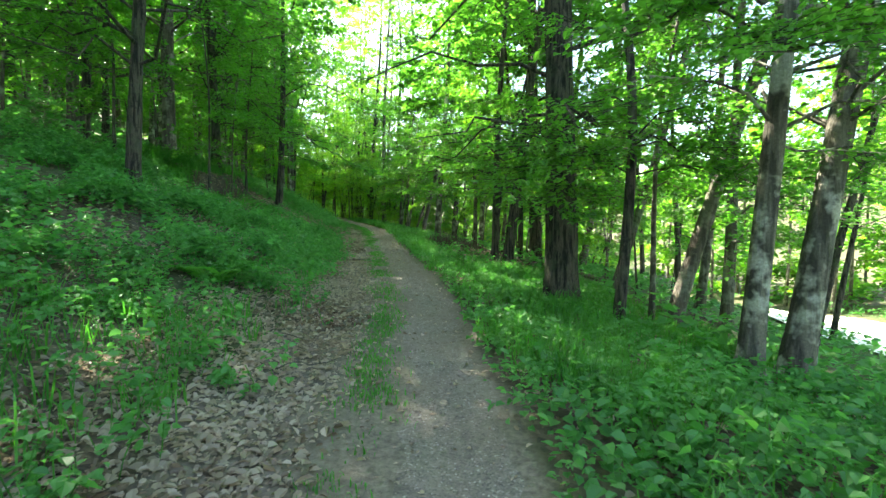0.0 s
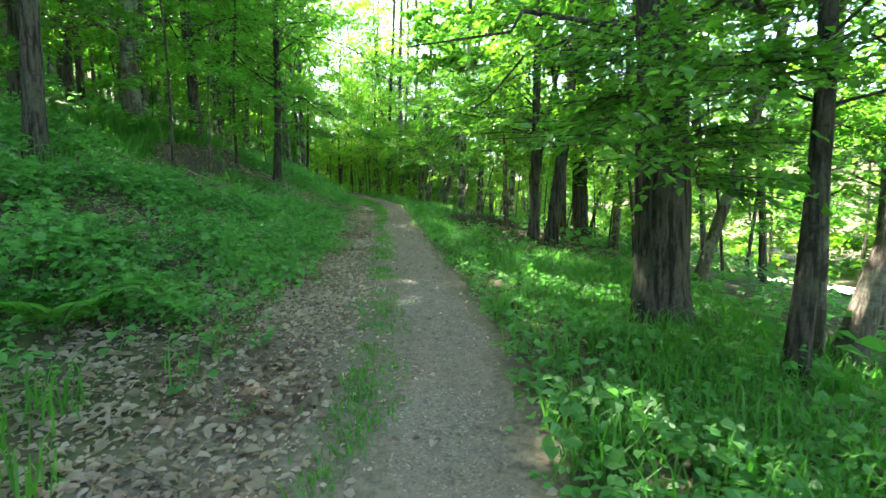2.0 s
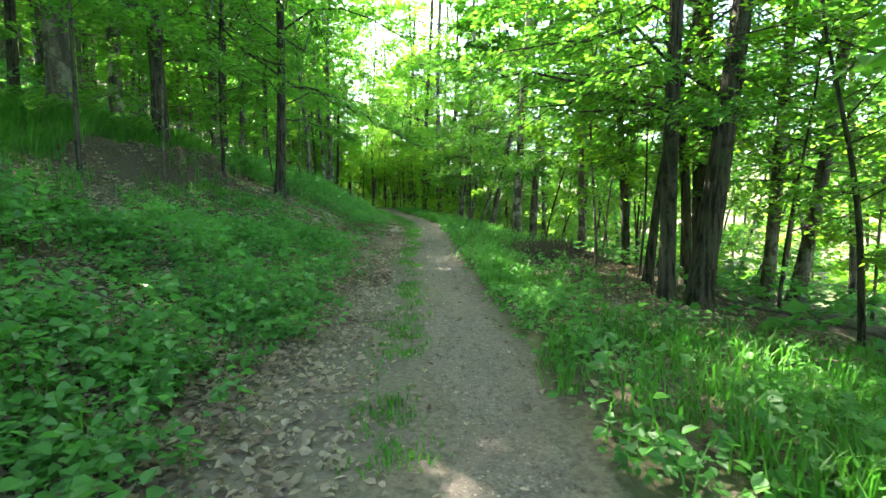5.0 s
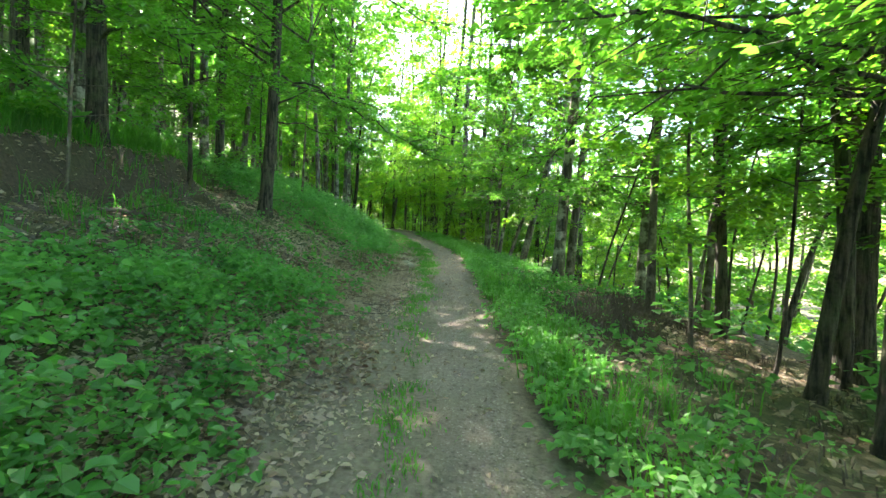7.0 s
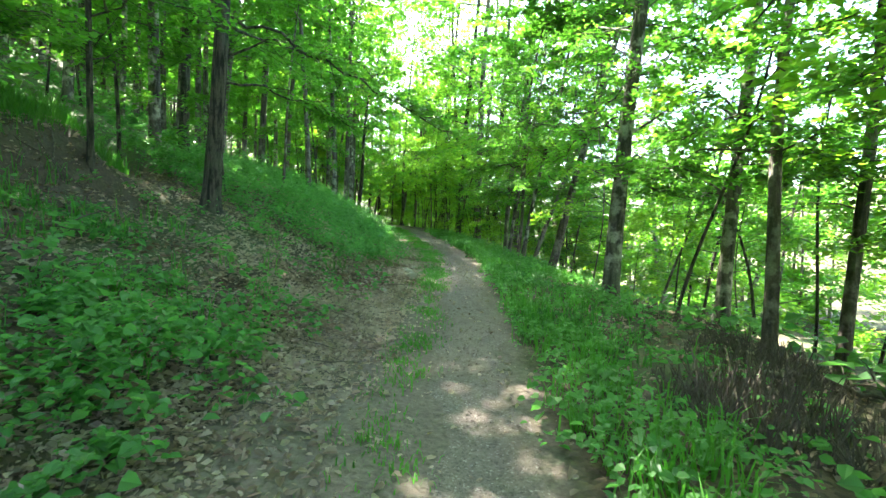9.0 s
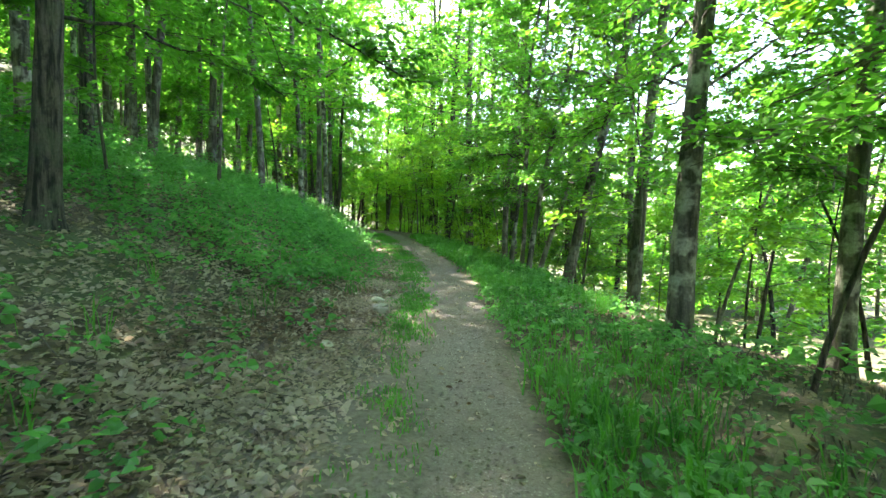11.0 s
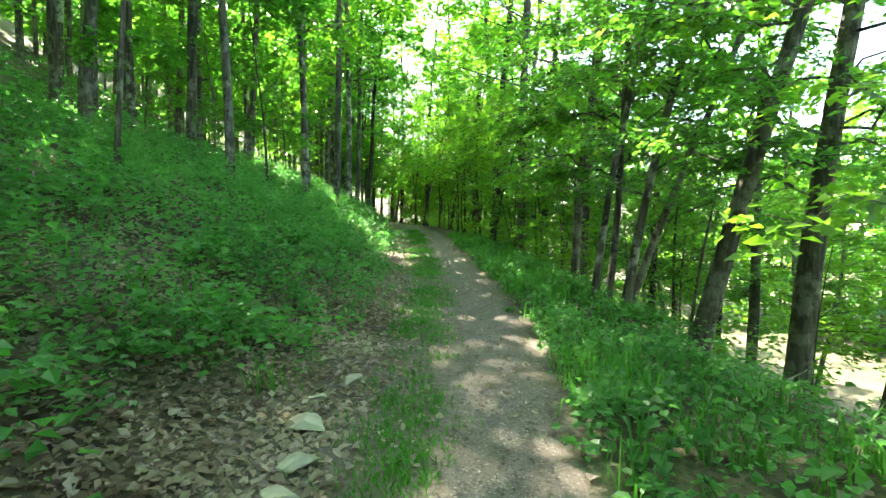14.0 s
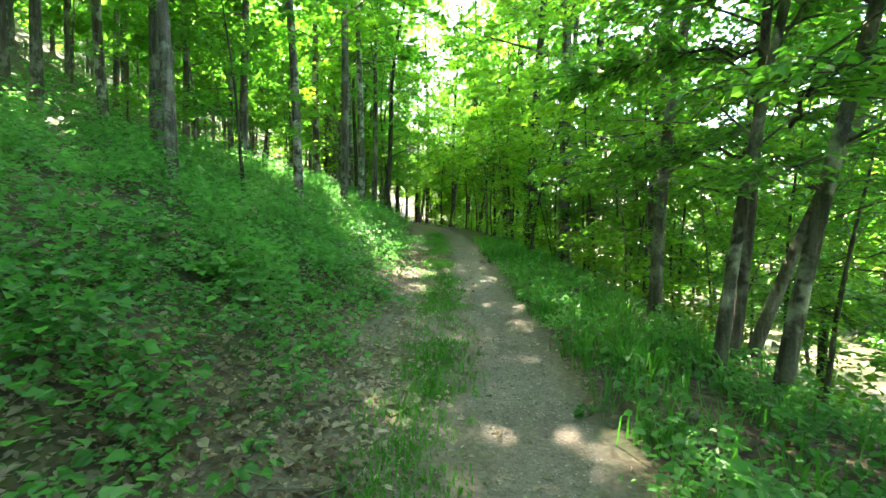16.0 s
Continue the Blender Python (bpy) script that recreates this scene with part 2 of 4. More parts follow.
ys = np.concatenate([-spaced(0.2, 3, 900)[:0:-1], spaced(0.2, 42, 900)])
ds = np.concatenate([-spaced(0.11, 5, 900)[:0:-1], spaced(0.11, 4, 900)])
gy, gd = np.meshgrid(ys, ds, indexing="ij")
gx = centre(gy) + gd
gz = land(gx, gy)
verge = (step(-2.1, -1.6, gd + 0.2 * lumps(gx * 2, gy * 2)) * (1 - step(0.42, 0.6, gd + 0.15 * lumps(gx * 3, gy * 3))))
# downhill green fades out past y 20: canopy shade painted as darker soil
meadow = np.maximum(step(7.5, 10, gd) * (0.15 + 0.85 * step(27, 20, gy)), step(-6.2, -8.5, gd + 1.5 * lumps(gx * 0.4, gy * 0.4)) * (0.75 - 0.45 * step(32, 38, gy)))
bare = step(14.5, 16.0, gy) * (1 - step(20.6, 21.6, gy)) * step(-6.15, -5.95, gd) * step(-4.3, -5.3, gd)
ground = part("ground", mesh_from("ground", np.stack([gx, gy, gz], -1).reshape(-1, 3), grid_faces(len(ys), len(ds)), SOIL, {"verge": verge.ravel(), "meadow": meadow.ravel(), "bare": bare.ravel()}, True))
tagged(ground, "sloping woodland floor of dark soil, moss and leaf litter", "ground", kind="structure")

py = np.arange(-8, 75, 0.12)
pd = np.linspace(-1, 1, 21)
edge_l = -0.39 + 0.07 * np.sin(py * 1.9) + 0.05 * np.sin(py * 4.7 + 1) + 0.03 * np.sin(py * 11)
edge_r = 0.38 + 0.06 * np.sin(py * 1.5 + 2) + 0.05 * np.sin(py * 5.1) + 0.03 * np.sin(py * 12 + 1)
pdd = edge_l[:, None] + (edge_r - edge_l)[:, None] * (pd[None] + 1) / 2
pyy = np.repeat(py[:, None], 21, 1)
px = centre(pyy) + pdd / slope_cos(pyy)
pz = land(px, pyy) + 0.012 - 0.03 * np.abs(pd[None]) ** 6 + 0.006 * lumps(px * 4, pyy * 4)
footpath = part("footpath", mesh_from("footpath", np.stack([px, pyy, pz], -1).reshape(-1, 3), grid_faces(len(py), 21), GRAVEL, None, True))
tagged(footpath, "narrow trodden path of grey-brown dirt and fine gravel", "path", kind="structure")

# track for the bright open ground in the valley; sunlight is in its near-white colour
ty = np.arange(-20, 35, 0.8)
tw = np.linspace(13.5, 25.5, 12)
tyy, tdd = np.meshgrid(ty, tw, indexing="ij")
txx = centre(tyy) + tdd + 0.5 * np.sin(tyy * 0.3)
valley = part("gravel_track", mesh_from("gravel_track", np.stack([txx, tyy, land(txx, tyy) + 0.1], -1).reshape(-1, 3), grid_faces(len(ty), 12), SUNLIT_ROAD, None, True))
tagged(valley, "broad gravel track in the valley, full sun put into its near-white colour", "road", kind="structure")


# ---- leaves, tubes, trees ----
def unit(v):
    return v / np.maximum(np.linalg.norm(v, axis=-1, keepdims=True), 1e-9)


def leaf_arrays(p, along, normal, length, width, fold=0.25, full=False):
    """Folded leaves: base points, directions, rough normals, sizes."""
    n = len(p)
    side = unit(np.cross(along, normal))
    up = np.cross(side, along)
    L, W = length[:, None], width[:, None]
    if full:
        v = np.stack([p, p + along * L * 0.28 + side * W * 0.5 + up * W * fold, p + along * L * 0.68 + side * W * 0.42 + up * W * fold * 0.8,
                      p + along * L - up * L * 0.12, p + along * L * 0.68 - side * W * 0.42 + up * W * fold * 0.8, p + along * L * 0.28 - side * W * 0.5 + up * W * fold], 1)
        f = np.array([[0, 3, 2], [0, 2, 1], [0, 5, 4], [0, 4, 3]])
        k = 6
    else:
        v = np.stack([p, p + along * L * 0.45 + side * W * 0.5 + up * W * fold, p + along * L, p + along * L * 0.45 - side * W * 0.5 + up * W * fold], 1)
        f = np.array([[0, 2, 1], [0, 3, 2]])
        k = 4
    faces = (np.arange(n)[:, None, None] * k + f[None]).reshape(-1, 3)
    return v.reshape(-1, 3), faces


def tube_arrays(points, radii, sides):
    """Tubes along many lines at once: points (n, k, 3), radii (n, k)."""
    n, k = radii.shape
    tan = unit(np.gradient(points, axis=1))
    ref = np.where(np.abs(tan[..., 2:]) > 0.8, np.array([1.0, 0, 0]), np.array([0, 0, 1.0]))
    a = unit(np.cross(tan, ref))
    b = np.cross(tan, a)
    ang = np.arange(sides) * 2 * math.pi / sides
    ring = points[:, :, None] + radii[:, :, None, None] * (np.cos(ang)[None, None, :, None] * a[:, :, None] + np.sin(ang)[None, None, :, None] * b[:, :, None])
    i = (np.arange(n)[:, None, None] * k + np.arange(k - 1)[None, :, None]) * sides
    j = np.arange(sides)[None, None]
    j2 = (j + 1) % sides
    f = np.stack([i + j, i + j2, i + sides + j2, i + sides + j], -1).reshape(-1, 4)
    return ring.reshape(-1, 3), f


def trunk_line(x, y, lean, height, rng, bend=0.25):
    """The middle line of a trunk, starting a little under the ground."""
    k = 16
    t = np.linspace(0, 1, k)
    h = t * height
    wob = bend * np.stack([np.sin(t * 5 + rng.uniform(0, 6)) - np.sin(rng.uniform(0, 0.1)), np.sin(t * 4 + rng.uniform(0, 6))], -1)
    wob = (wob - wob[0]) * (t[:, None] ** 0.8) * height / 14
    pts = np.stack([x + lean[0] * h + wob[:, 0], y + lean[1] * h + wob[:, 1], land(x, y) - 0.12 + h], -1)
    return pts


def clear_way(p):
    """True where a leaf hangs outside the space that the walker needs."""
    d = off(p[:, 0], p[:, 1])
    over = p[:, 2] - land(p[:, 0], p[:, 1])
    inside = (d > -2.0) & (d < 1.5) & (over < 2.9)
    return ~inside & (over > 0.15)


FAR = []   # pieces of the distant trees: vertices, faces, material


def make_tree(x, y, r, lean=(0.0, 0.0), height=15.0, bark=None, lo=3.0, hi=None, spread=3.0, limbs=26, twigs=12, per=13, leaf=0.09, mat=None,
              label="", group="", flare=1.5, bend=0.25, seed=None, sides=12, name="tree", category="tree", lift=0.3, near=False, low_bias=1.0, far=False):
    rng = np.random.default_rng(seed if seed is not None else int(abs(x * 131 + y * 977)) + 3)
    hi = hi or height * 0.97
    line = trunk_line(x, y, lean, height, rng, bend)
    t = np.linspace(0, 1, len(line))
    stout = near and r > 0.115
    if stout:
        sides = 28
    fine_h = np.concatenate([np.arange(0, 6, 0.14), np.linspace(6.2, height, 14)]) if stout else np.concatenate([[0, 0.12, 0.3, 0.6], np.linspace(1.1, height, 18)])
    fine = np.stack([np.interp(fine_h, t * height, line[:, i]) for i in range(3)], -1)
    rad = r * (1 - 0.82 * (fine_h / height) ** 1.1) * (1 + (flare - 1) * np.exp(-fine_h / 0.28))
    v, f = tube_arrays(fine[None], rad[None], sides)
    ring = np.arange(sides)
    amp = 1 + (0.10 * np.sin(ring * 2 * math.pi / sides * 3 + rng.uniform(0, 6))[None] + 0.05 * rng.standard_normal((len(fine_h), sides))) * (0.5 + 1.5 * np.exp(-fine_h / 0.35))[:, None]
    if stout:
        th, hh = np.meshgrid(ring * 2 * math.pi / sides, fine_h)
        nz = rng.uniform(0, 6, 4)
        furrow = np.abs(np.sin(th * 7 + 0.7 * np.sin(hh * 2.1 + nz[0]) + nz[1])) + 0.5 * np.abs(np.sin(th * 12 + 0.9 * np.sin(hh * 3.3 + nz[2]) + nz[3]))
        rough = 0.11 if bark is BARK_DARK else 0.02
        amp = 1 + rough * (furrow - 0.9) + 0.1 * np.sin(th * 4 + nz[0]) * np.exp(-hh / 0.3) + 0.03 * np.sin(th * 2 + hh * 1.3 + nz[1]) + rng.normal(0, 0.012, th.shape)
    vv = v.reshape(len(fine_h), sides, 3)
    vv = fine[:, None] + (vv - fine[:, None]) * amp[..., None]
    base = Vector(line[0])
    org = np.array(base)
    tree = None if far else tagged(new(name, None), label or "tall broadleaf tree with a bare trunk and leafy branches", category, group)
    if far:
        FAR.append((vv.reshape(-1, 3), f, 0))
    else:
        tree.location = base
        part("trunk", mesh_from("trunk", vv.reshape(-1, 3) - org, f, bark or BARK_GREY, None, True), tree)
    # limbs
    hs = np.sort(lo + (hi - lo) * rng.random(limbs) ** low_bias)
    start = np.stack([np.interp(hs, t * height, line[:, i]) for i in range(3)], -1)
    az = rng.uniform(0, 2 * math.pi, limbs)
    rel = (hs - lo) / max(hi - lo, 0.1)
    ln = spread * (0.45 + 0.55 * np.sin(math.pi * np.clip(0.25 + 0.7 * rel, 0, 1))) * rng.uniform(0.55, 1.1, limbs)
    el = rng.uniform(0.1, 0.45 + lift, limbs) + 0.4 * rel
    s = np.linspace(0, 1, 6)
    hor = np.stack([np.cos(az), np.sin(az), 0 * az], -1)
    pts = start[:, None] + hor[:, None] * (ln[:, None] * s)[..., None]
    pts[..., 2] += ln[:, None] * (np.tan(np.minimum(el, 1.1))[:, None] * s * (1 - 0.45 * s) - 0.3 * s ** 2)
    pts[:, 1:-1] += rng.normal(0, 0.05, (limbs, 4, 3)) * ln[:, None, None]
    lr = (r * 0.075 + 0.006 * ln)[:, None] * (1 - 0.85 * s)[None] * (1 - 0.5 * rel)[:, None]
    if near:
        for i in range(limbs):
            part("limb", mesh_from("limb", *(lambda a, b: (a - org, b))(*tube_arrays(pts[i:i + 1], lr[i:i + 1], 6)), bark or BARK_GREY, None, True), tree)
    else:
        lv, lf = tube_arrays(pts[:, [0, 2, 3, 5]], lr[:, [0, 2, 3, 5]], 3)
        if far:
            FAR.append((lv, lf, 0))
        else:
            tagged(part("limb_mass", mesh_from("limb_mass", lv - org, lf, bark or BARK_GREY, None, True), tree), kind="stuff")
    # twigs in flat sprays
    q = rng.uniform(0.18, 1.0, (limbs, twigs))
    q[:, 0] = 1.0
    idx = np.clip((q * 5).astype(int), 0, 4)
    fr = q * 5 - idx
    li = np.arange(limbs)[:, None]
    tp = pts[li, idx] * (1 - fr)[..., None] + pts[li, idx + 1] * fr[..., None]
    side = np.where(rng.random((limbs, twigs)) < 0.5, -1, 1) * rng.uniform(0.35, 1.15, (limbs, twigs))
    side[:, 0] = 0
    ta = az[:, None] + side
    tl = ln[:, None] * rng.uniform(0.16, 0.42, (limbs, twigs)) * (1.15 - 0.5 * q)
    td = np.stack([np.cos(ta), np.sin(ta), rng.normal(0.02, 0.16, ta.shape) - 0.12], -1).reshape(-1, 3)
    tp, tl = tp.reshape(-1, 3), tl.ravel()
    if near:
        s3 = np.linspace(0, 1, 2)
        tpts = tp[:, None] + td[:, None] * (tl[:, None] * s3)[..., None]
        tpts[..., 2] -= 0.1 * tl[:, None] * s3 ** 2
        keep = clear_way(tpts[:, 1]) & clear_way(tpts[:, 0])
        wv, wf = tube_arrays(tpts[keep], np.full((keep.sum(), 2), 0.006) * np.array([1.0, 0.4]), 3)
        tagged(part("twig_mass", mesh_from("twig_mass", wv - org, wf, bark or BARK_GREY), tree), kind="stuff")
    # leaves
    n = len(tp)
    w = rng.uniform(0.05, 1.08, (n, per))
    lp = tp[:, None] + td[:, None] * (tl[:, None] * w)[..., None]
    lp[..., 2] -= 0.1 * tl[:, None] * w ** 2
    lp += rng.normal(0, 0.018 + leaf * 0.35, lp.shape)
    sa = np.repeat(ta.reshape(-1, 1), per, 1) + np.where(rng.random((n, per)) < 0.5, -1, 1) * rng.uniform(0.2, 1.2, (n, per))
    along = unit(np.stack([np.cos(sa), np.sin(sa), rng.normal(-0.15, 0.3, sa.shape)], -1)).reshape(-1, 3)
    normal = unit(np.array([0, 0, 1.0]) + rng.normal(0, 0.38, (n * per, 3)))
    lp = lp.reshape(-1, 3)
    ok = clear_way(lp)
    if near:
        ok &= (lp[:, 2] - org[2] < 8.5) | (rng.random(len(lp)) < 0.42)
    lp, along, normal = lp[ok], along[ok], normal[ok]
    size = leaf * rng.uniform(0.65, 1.25, len(lp))
    # upper leaves, mostly out of view, are oversized to cast more shade
    if near:
        size = size * (1 + 1.9 * step(6.5, 9.5, lp[:, 2] - org[2]))
    cv, cf = leaf_arrays(lp, along, normal, size, size * 0.66)
    if far:
        FAR.append((cv, cf, 2 if mat is LEAF_SUNLIT else 1))
    elif len(lp):
        part("crown", mesh_from("crown", cv - org, cf, mat or LEAF), tree)
    return tree


# ---- trees standing by the path: x, y, trunk radius, lean x, lean y, height, bark, lowest foliage, spread, leaf size, label ----
DARK_L = "stout tree with dark furrowed bark beside the path"
GREY_L = "grey-barked tree with spreading leafy branches"
SLIM_L = "slim young tree with thin leafy branches"
PALE_L = "tall straight tree with pale sunlit bark"
LEAN_L = "leaning tree with mottled grey bark on the slope"
KNOWN = [
    (2.07, 8.45, 0.27, 0.0, 0.0, 20, BARK_DARK, 2.6, 4.5, 0.085, DARK_L),
    (2.55, 7.0, 0.085, 0.05, 0.0, 10, BARK_DARK, 2.2, 2.0, 0.08, SLIM_L),
    (3.37, 5.3, 0.12, 0.06, 0.0, 14, BARK_PALE, 2.6, 2.6, 0.085, LEAN_L),
    (4.0, 5.5, 0.16, 0.14, 0.0, 15, BARK_PALE, 2.6, 2.8, 0.085, LEAN_L),
    (3.9, 8.3, 0.13, 0.26, 0.0, 13, BARK_GREY, 2.4, 2.6, 0.085, LEAN_L),
    (3.5, 8.1, 0.05, 0.05, 0.0, 8, BARK_GREY, 2.2, 1.6, 0.08, SLIM_L),
    (4.6, 13.2, 0.12, 0.28, 0.0, 13, BARK_GREY, 2.6, 2.6, 0.09, LEAN_L),
    (1.95, 14.9, 0.15, 0.14, 0.0, 16, BARK_DARK, 2.8, 3.0, 0.09, DARK_L),
    (1.62, 15.1, 0.11, 0.02, 0.0, 15, BARK_DARK, 2.8, 2.8, 0.09, DARK_L),
    (1.66, 16.2, 0.075, 0.09, 0.0, 12, BARK_DARK, 2.6, 2.2, 0.09, SLIM_L),
    (3.6, 18.9, 0.24, 0.0, 0.0, 18, BARK_DARK, 3.0, 3.2, 0.1, DARK_L),
    (4.4, 18.0, 0.12, 0.08, 0.0, 14, BARK_GREY, 2.6, 2.6, 0.1, LEAN_L),
    (5.3, 18.7, 0.14, 0.18, 0.0, 14, BARK_GREY, 2.6, 2.8, 0.1, LEAN_L),
    (2.83, 17.8, 0.1, 0.02, 0.0, 14, BARK_DARK, 2.6, 2.4, 0.1, SLIM_L),
    (2.26, 20.1, 0.1, 0.02, 0.0, 14, BARK_DARK, 2.6, 2.4, 0.1, SLIM_L),
    (1.4, 21.4, 0.09, 0.03, 0.0, 13, BARK_GREY, 2.4, 2.4, 0.1, SLIM_L),
    (6.5, 11.1, 0.13, 0.06, 0.0, 14, BARK_GREY, 2.0, 3.0, 0.1, GREY_L),
    (7.8, 14.7, 0.14, 0.1, 0.0, 14, BARK_GREY, 2.0, 3.0, 0.1, GREY_L),
    (1.9, 24.6, 0.135, 0.02, 0.0, 16, BARK_PALE, 2.6, 2.4, 0.1, PALE_L),
    (2.7, 22.2, 0.09, 0.03, 0.0, 13, BARK_GREY, 2.2, 2.4, 0.1, SLIM_L),
    (-0.27, 24.0, 0.15, 0.03, 0.0, 16, BARK_PALE, 2.3, 2.6, 0.09, PALE_L),
    (-1.28, 29.55, 0.125, 0.2, 0.0, 15, BARK_GREY, 2.8, 2.8, 0.09, LEAN_L),
    (0.65, 31.5, 0.19, 0.05, 0.0, 17, BARK_GREY, 3.0, 3.0, 0.09, GREY_L),
    (-2.6, 30.5, 0.06, 0.06, 0.0, 11, BARK_PALE, 1.8, 2.2, 0.085, SLIM_L),
    (-2.15, 30.3, 0.07, 0.1, 0.0, 12, BARK_PALE, 1.8, 2.2, 0.085, SLIM_L),
    (-2.35, 31.2, 0.06, 0.12, 0.0, 11, BARK_GREY, 1.8, 2.2, 0.085, SLIM_L),
    (-1.9, 32.5, 0.08, 0.27, 0.0, 12, BARK_GREY, 2.0, 2.4, 0.085, LEAN_L),
    (-2.9, 33.5, 0.1, 0.0, 0.0, 13, BARK_GREY, 2.2, 2.4, 0.09, SLIM_L),
    (-0.5, 39.3, 0.12, 0.02, 0.0, 14, BARK_DARK, 2.0, 2.6, 0.1, GREY_L),
    (1.6, 36.7, 0.14, 0.04, 0.0, 15, BARK_GREY, 2.4, 2.8, 0.1, GREY_L),
    (-6.6, 10.4, 0.14, 0.04, 0.0, 18, BARK_DARK, 2.6, 5.4, 0.09, GREY_L),
    (-9.25, 16.6, 0.22, 0.0, 0.0, 19, BARK_GREY, 2.6, 4.6, 0.1, GREY_L),
    (-8.5, 18.4, 0.16, 0.0, 0.0, 17, BARK_DARK, 2.6, 4.0, 0.1, GREY_L),
    (-8.2, 20.4, 0.05, 0.0, 0.0, 9, BARK_DARK, 1.6, 2.0, 0.09, SLIM_L),
    (-7.4, 22.0, 0.14, 0.07, 0.0, 17, BARK_DARK, 2.6, 4.0, 0.09, LEAN_L),
    (-12.1, 16.1, 0.18, 0.0, 0.0, 18, BARK_GREY, 2.6, 4.6, 0.11, GREY_L),
    (-12.3, 21.6, 0.2, 0.0, 0.0, 19, BARK_PALE, 2.6, 4.8, 0.11, GREY_L),
    (-18.4, 25.3, 0.2, 0.0, 0.0, 17, BARK_DARK, 2.6, 3.2, 0.13, GREY_L),
    (-12.2, 27.2, 0.14, 0.02, 0.0, 17, BARK_DARK, 3.6, 4.6, 0.11, GREY_L),
    (-18.0, 39.0, 0.13, 0.02, 0.0, 15, BARK_GREY, 3.0, 2.8, 0.13, PALE_L),
    (-19.2, 49.0, 0.2, 0.0, 0.0, 26, BARK_PALE, 7.0, 5.0, 0.17, PALE_L),
    (-18.8, 52.0, 0.22, 0.0, 0.0, 27, BARK_PALE, 7.0, 5.0, 0.17, PALE_L),
    (-26.0, 56.0, 0.16, 0.0, 0.0, 17, BARK_GREY, 4.0, 3.0, 0.17, PALE_L),
    (-31.0, 47.0, 0.24, 0.0, 0.0, 17, BARK_GREY, 4.0, 3.2, 0.17, GREY_L),
    # the next two are added so their crowns shade the path at y 22 to 34
    (-11.3, 36.2, 0.12, 0.0, 0.0, 18, BARK_PALE, 5.5, 4.4, 0.16, PALE_L),
    (-10.2, 31.3, 0.1, 0.01, 0.0, 17, BARK_GREY, 5.0, 4.4, 0.16, PALE_L),
    (-4.9, 40.5, 0.17, 0.0, 0.0, 26, BARK_GREY, 4.5, 5.5, 0.16, GREY_L),
    (-13.4, 43.5, 0.14, 0.0, 0.0, 25, BARK_PALE, 6.0, 5.5, 0.16, PALE_L),
    (-20.5, 61.0, 0.15, 0.0, 0.0, 16, BARK_DARK, 3.0, 3.0, 0.18, GREY_L),
]
for x, y, r, lx, ly, h, bark, lo, spread, leaf, label in KNOWN:
    big = r > 0.1
    close = leaf < 0.12
    make_tree(x, y, r, (lx, ly), h, bark, lo, None, spread * 1.15, (36 if big else 28) if close else 30, 14, 15 if close else 12, leaf * (1.15 if close else 1.5), LEAF, label, "trees beside the path",
              1.55 if big else 1.3, 0.24 if big else 0.6, near=close, low_bias=1.3)

# further trees fill the wood on both slopes
rng = np.random.default_rng(11)
spots = [(k[0], k[1]) for k in KNOWN]


def free(x, y, gap):
    return all((x - a) ** 2 + (y - b) ** 2 > gap * gap for a, b in spots)


def scatter_trees(count, d_range, y_range, gap, make):
    done = tries = 0
    while done < count and tries < count * 60:
        tries += 1
        y = rng.uniform(*y_range)
        d = rng.uniform(*d_range)
        x = float(centre(np.array(y))) + d
        if free(x, y, gap):
            spots.append((x, y))
            make(x, y, d)
            done += 1


def far_leaf(x, y):
    """Leaf clumps grow coarser with the distance from the path."""
    return float(np.clip(0.12 + 0.009 * (abs(off(np.array(x), np.array(y))) - 5) + 0.003 * max(0, y - 30), 0.13, 0.34))


def right_tree(x, y, d):
    slim = rng.random() < 0.6
    r = rng.uniform(0.05, 0.09) if slim else rng.uniform(0.1, 0.17)
    make_tree(x, y, r, (rng.uniform(-0.06, 0.22), rng.uniform(-0.08, 0.08)), rng.uniform(9, 13) if slim else rng.uniform(13, 17), [BARK_DARK, BARK_DARK, BARK_GREY][rng.integers(3)],
              rng.uniform(1.8, 3.4), None, rng.uniform(2.2, 3.6), 20, 9, 11, far_leaf(x, y) * 1.22, LEAF_SUNLIT if rng.random() < 0.5 else LEAF, SLIM_L if slim else GREY_L, "trees of the lower wood", 1.35, 0.7, sides=8, low_bias=1.2)


def left_tree(x, y, d):
    slim = rng.random() < 0.45
    r = rng.uniform(0.05, 0.09) if slim else rng.uniform(0.12, 0.2)
    make_tree(x, y, r, (rng.uniform(-0.02, 0.08), rng.uniform(-0.03, 0.03)), rng.uniform(9, 13) if slim else rng.uniform(15, 19), [BARK_DARK, BARK_DARK, BARK_GREY][rng.integers(3)] if y < 30 else [BARK_PALE, BARK_GREY][rng.integers(2)],
              rng.uniform(1.6, 3.4) + (3.2 if y > 36 else 0), None, rng.uniform(2.8, 4.2), 20, 8, 10, far_leaf(x, y) * 1.58, LEAF, SLIM_L if slim else GREY_L, "trees of the upper wood", 1.35, 0.3, sides=8)


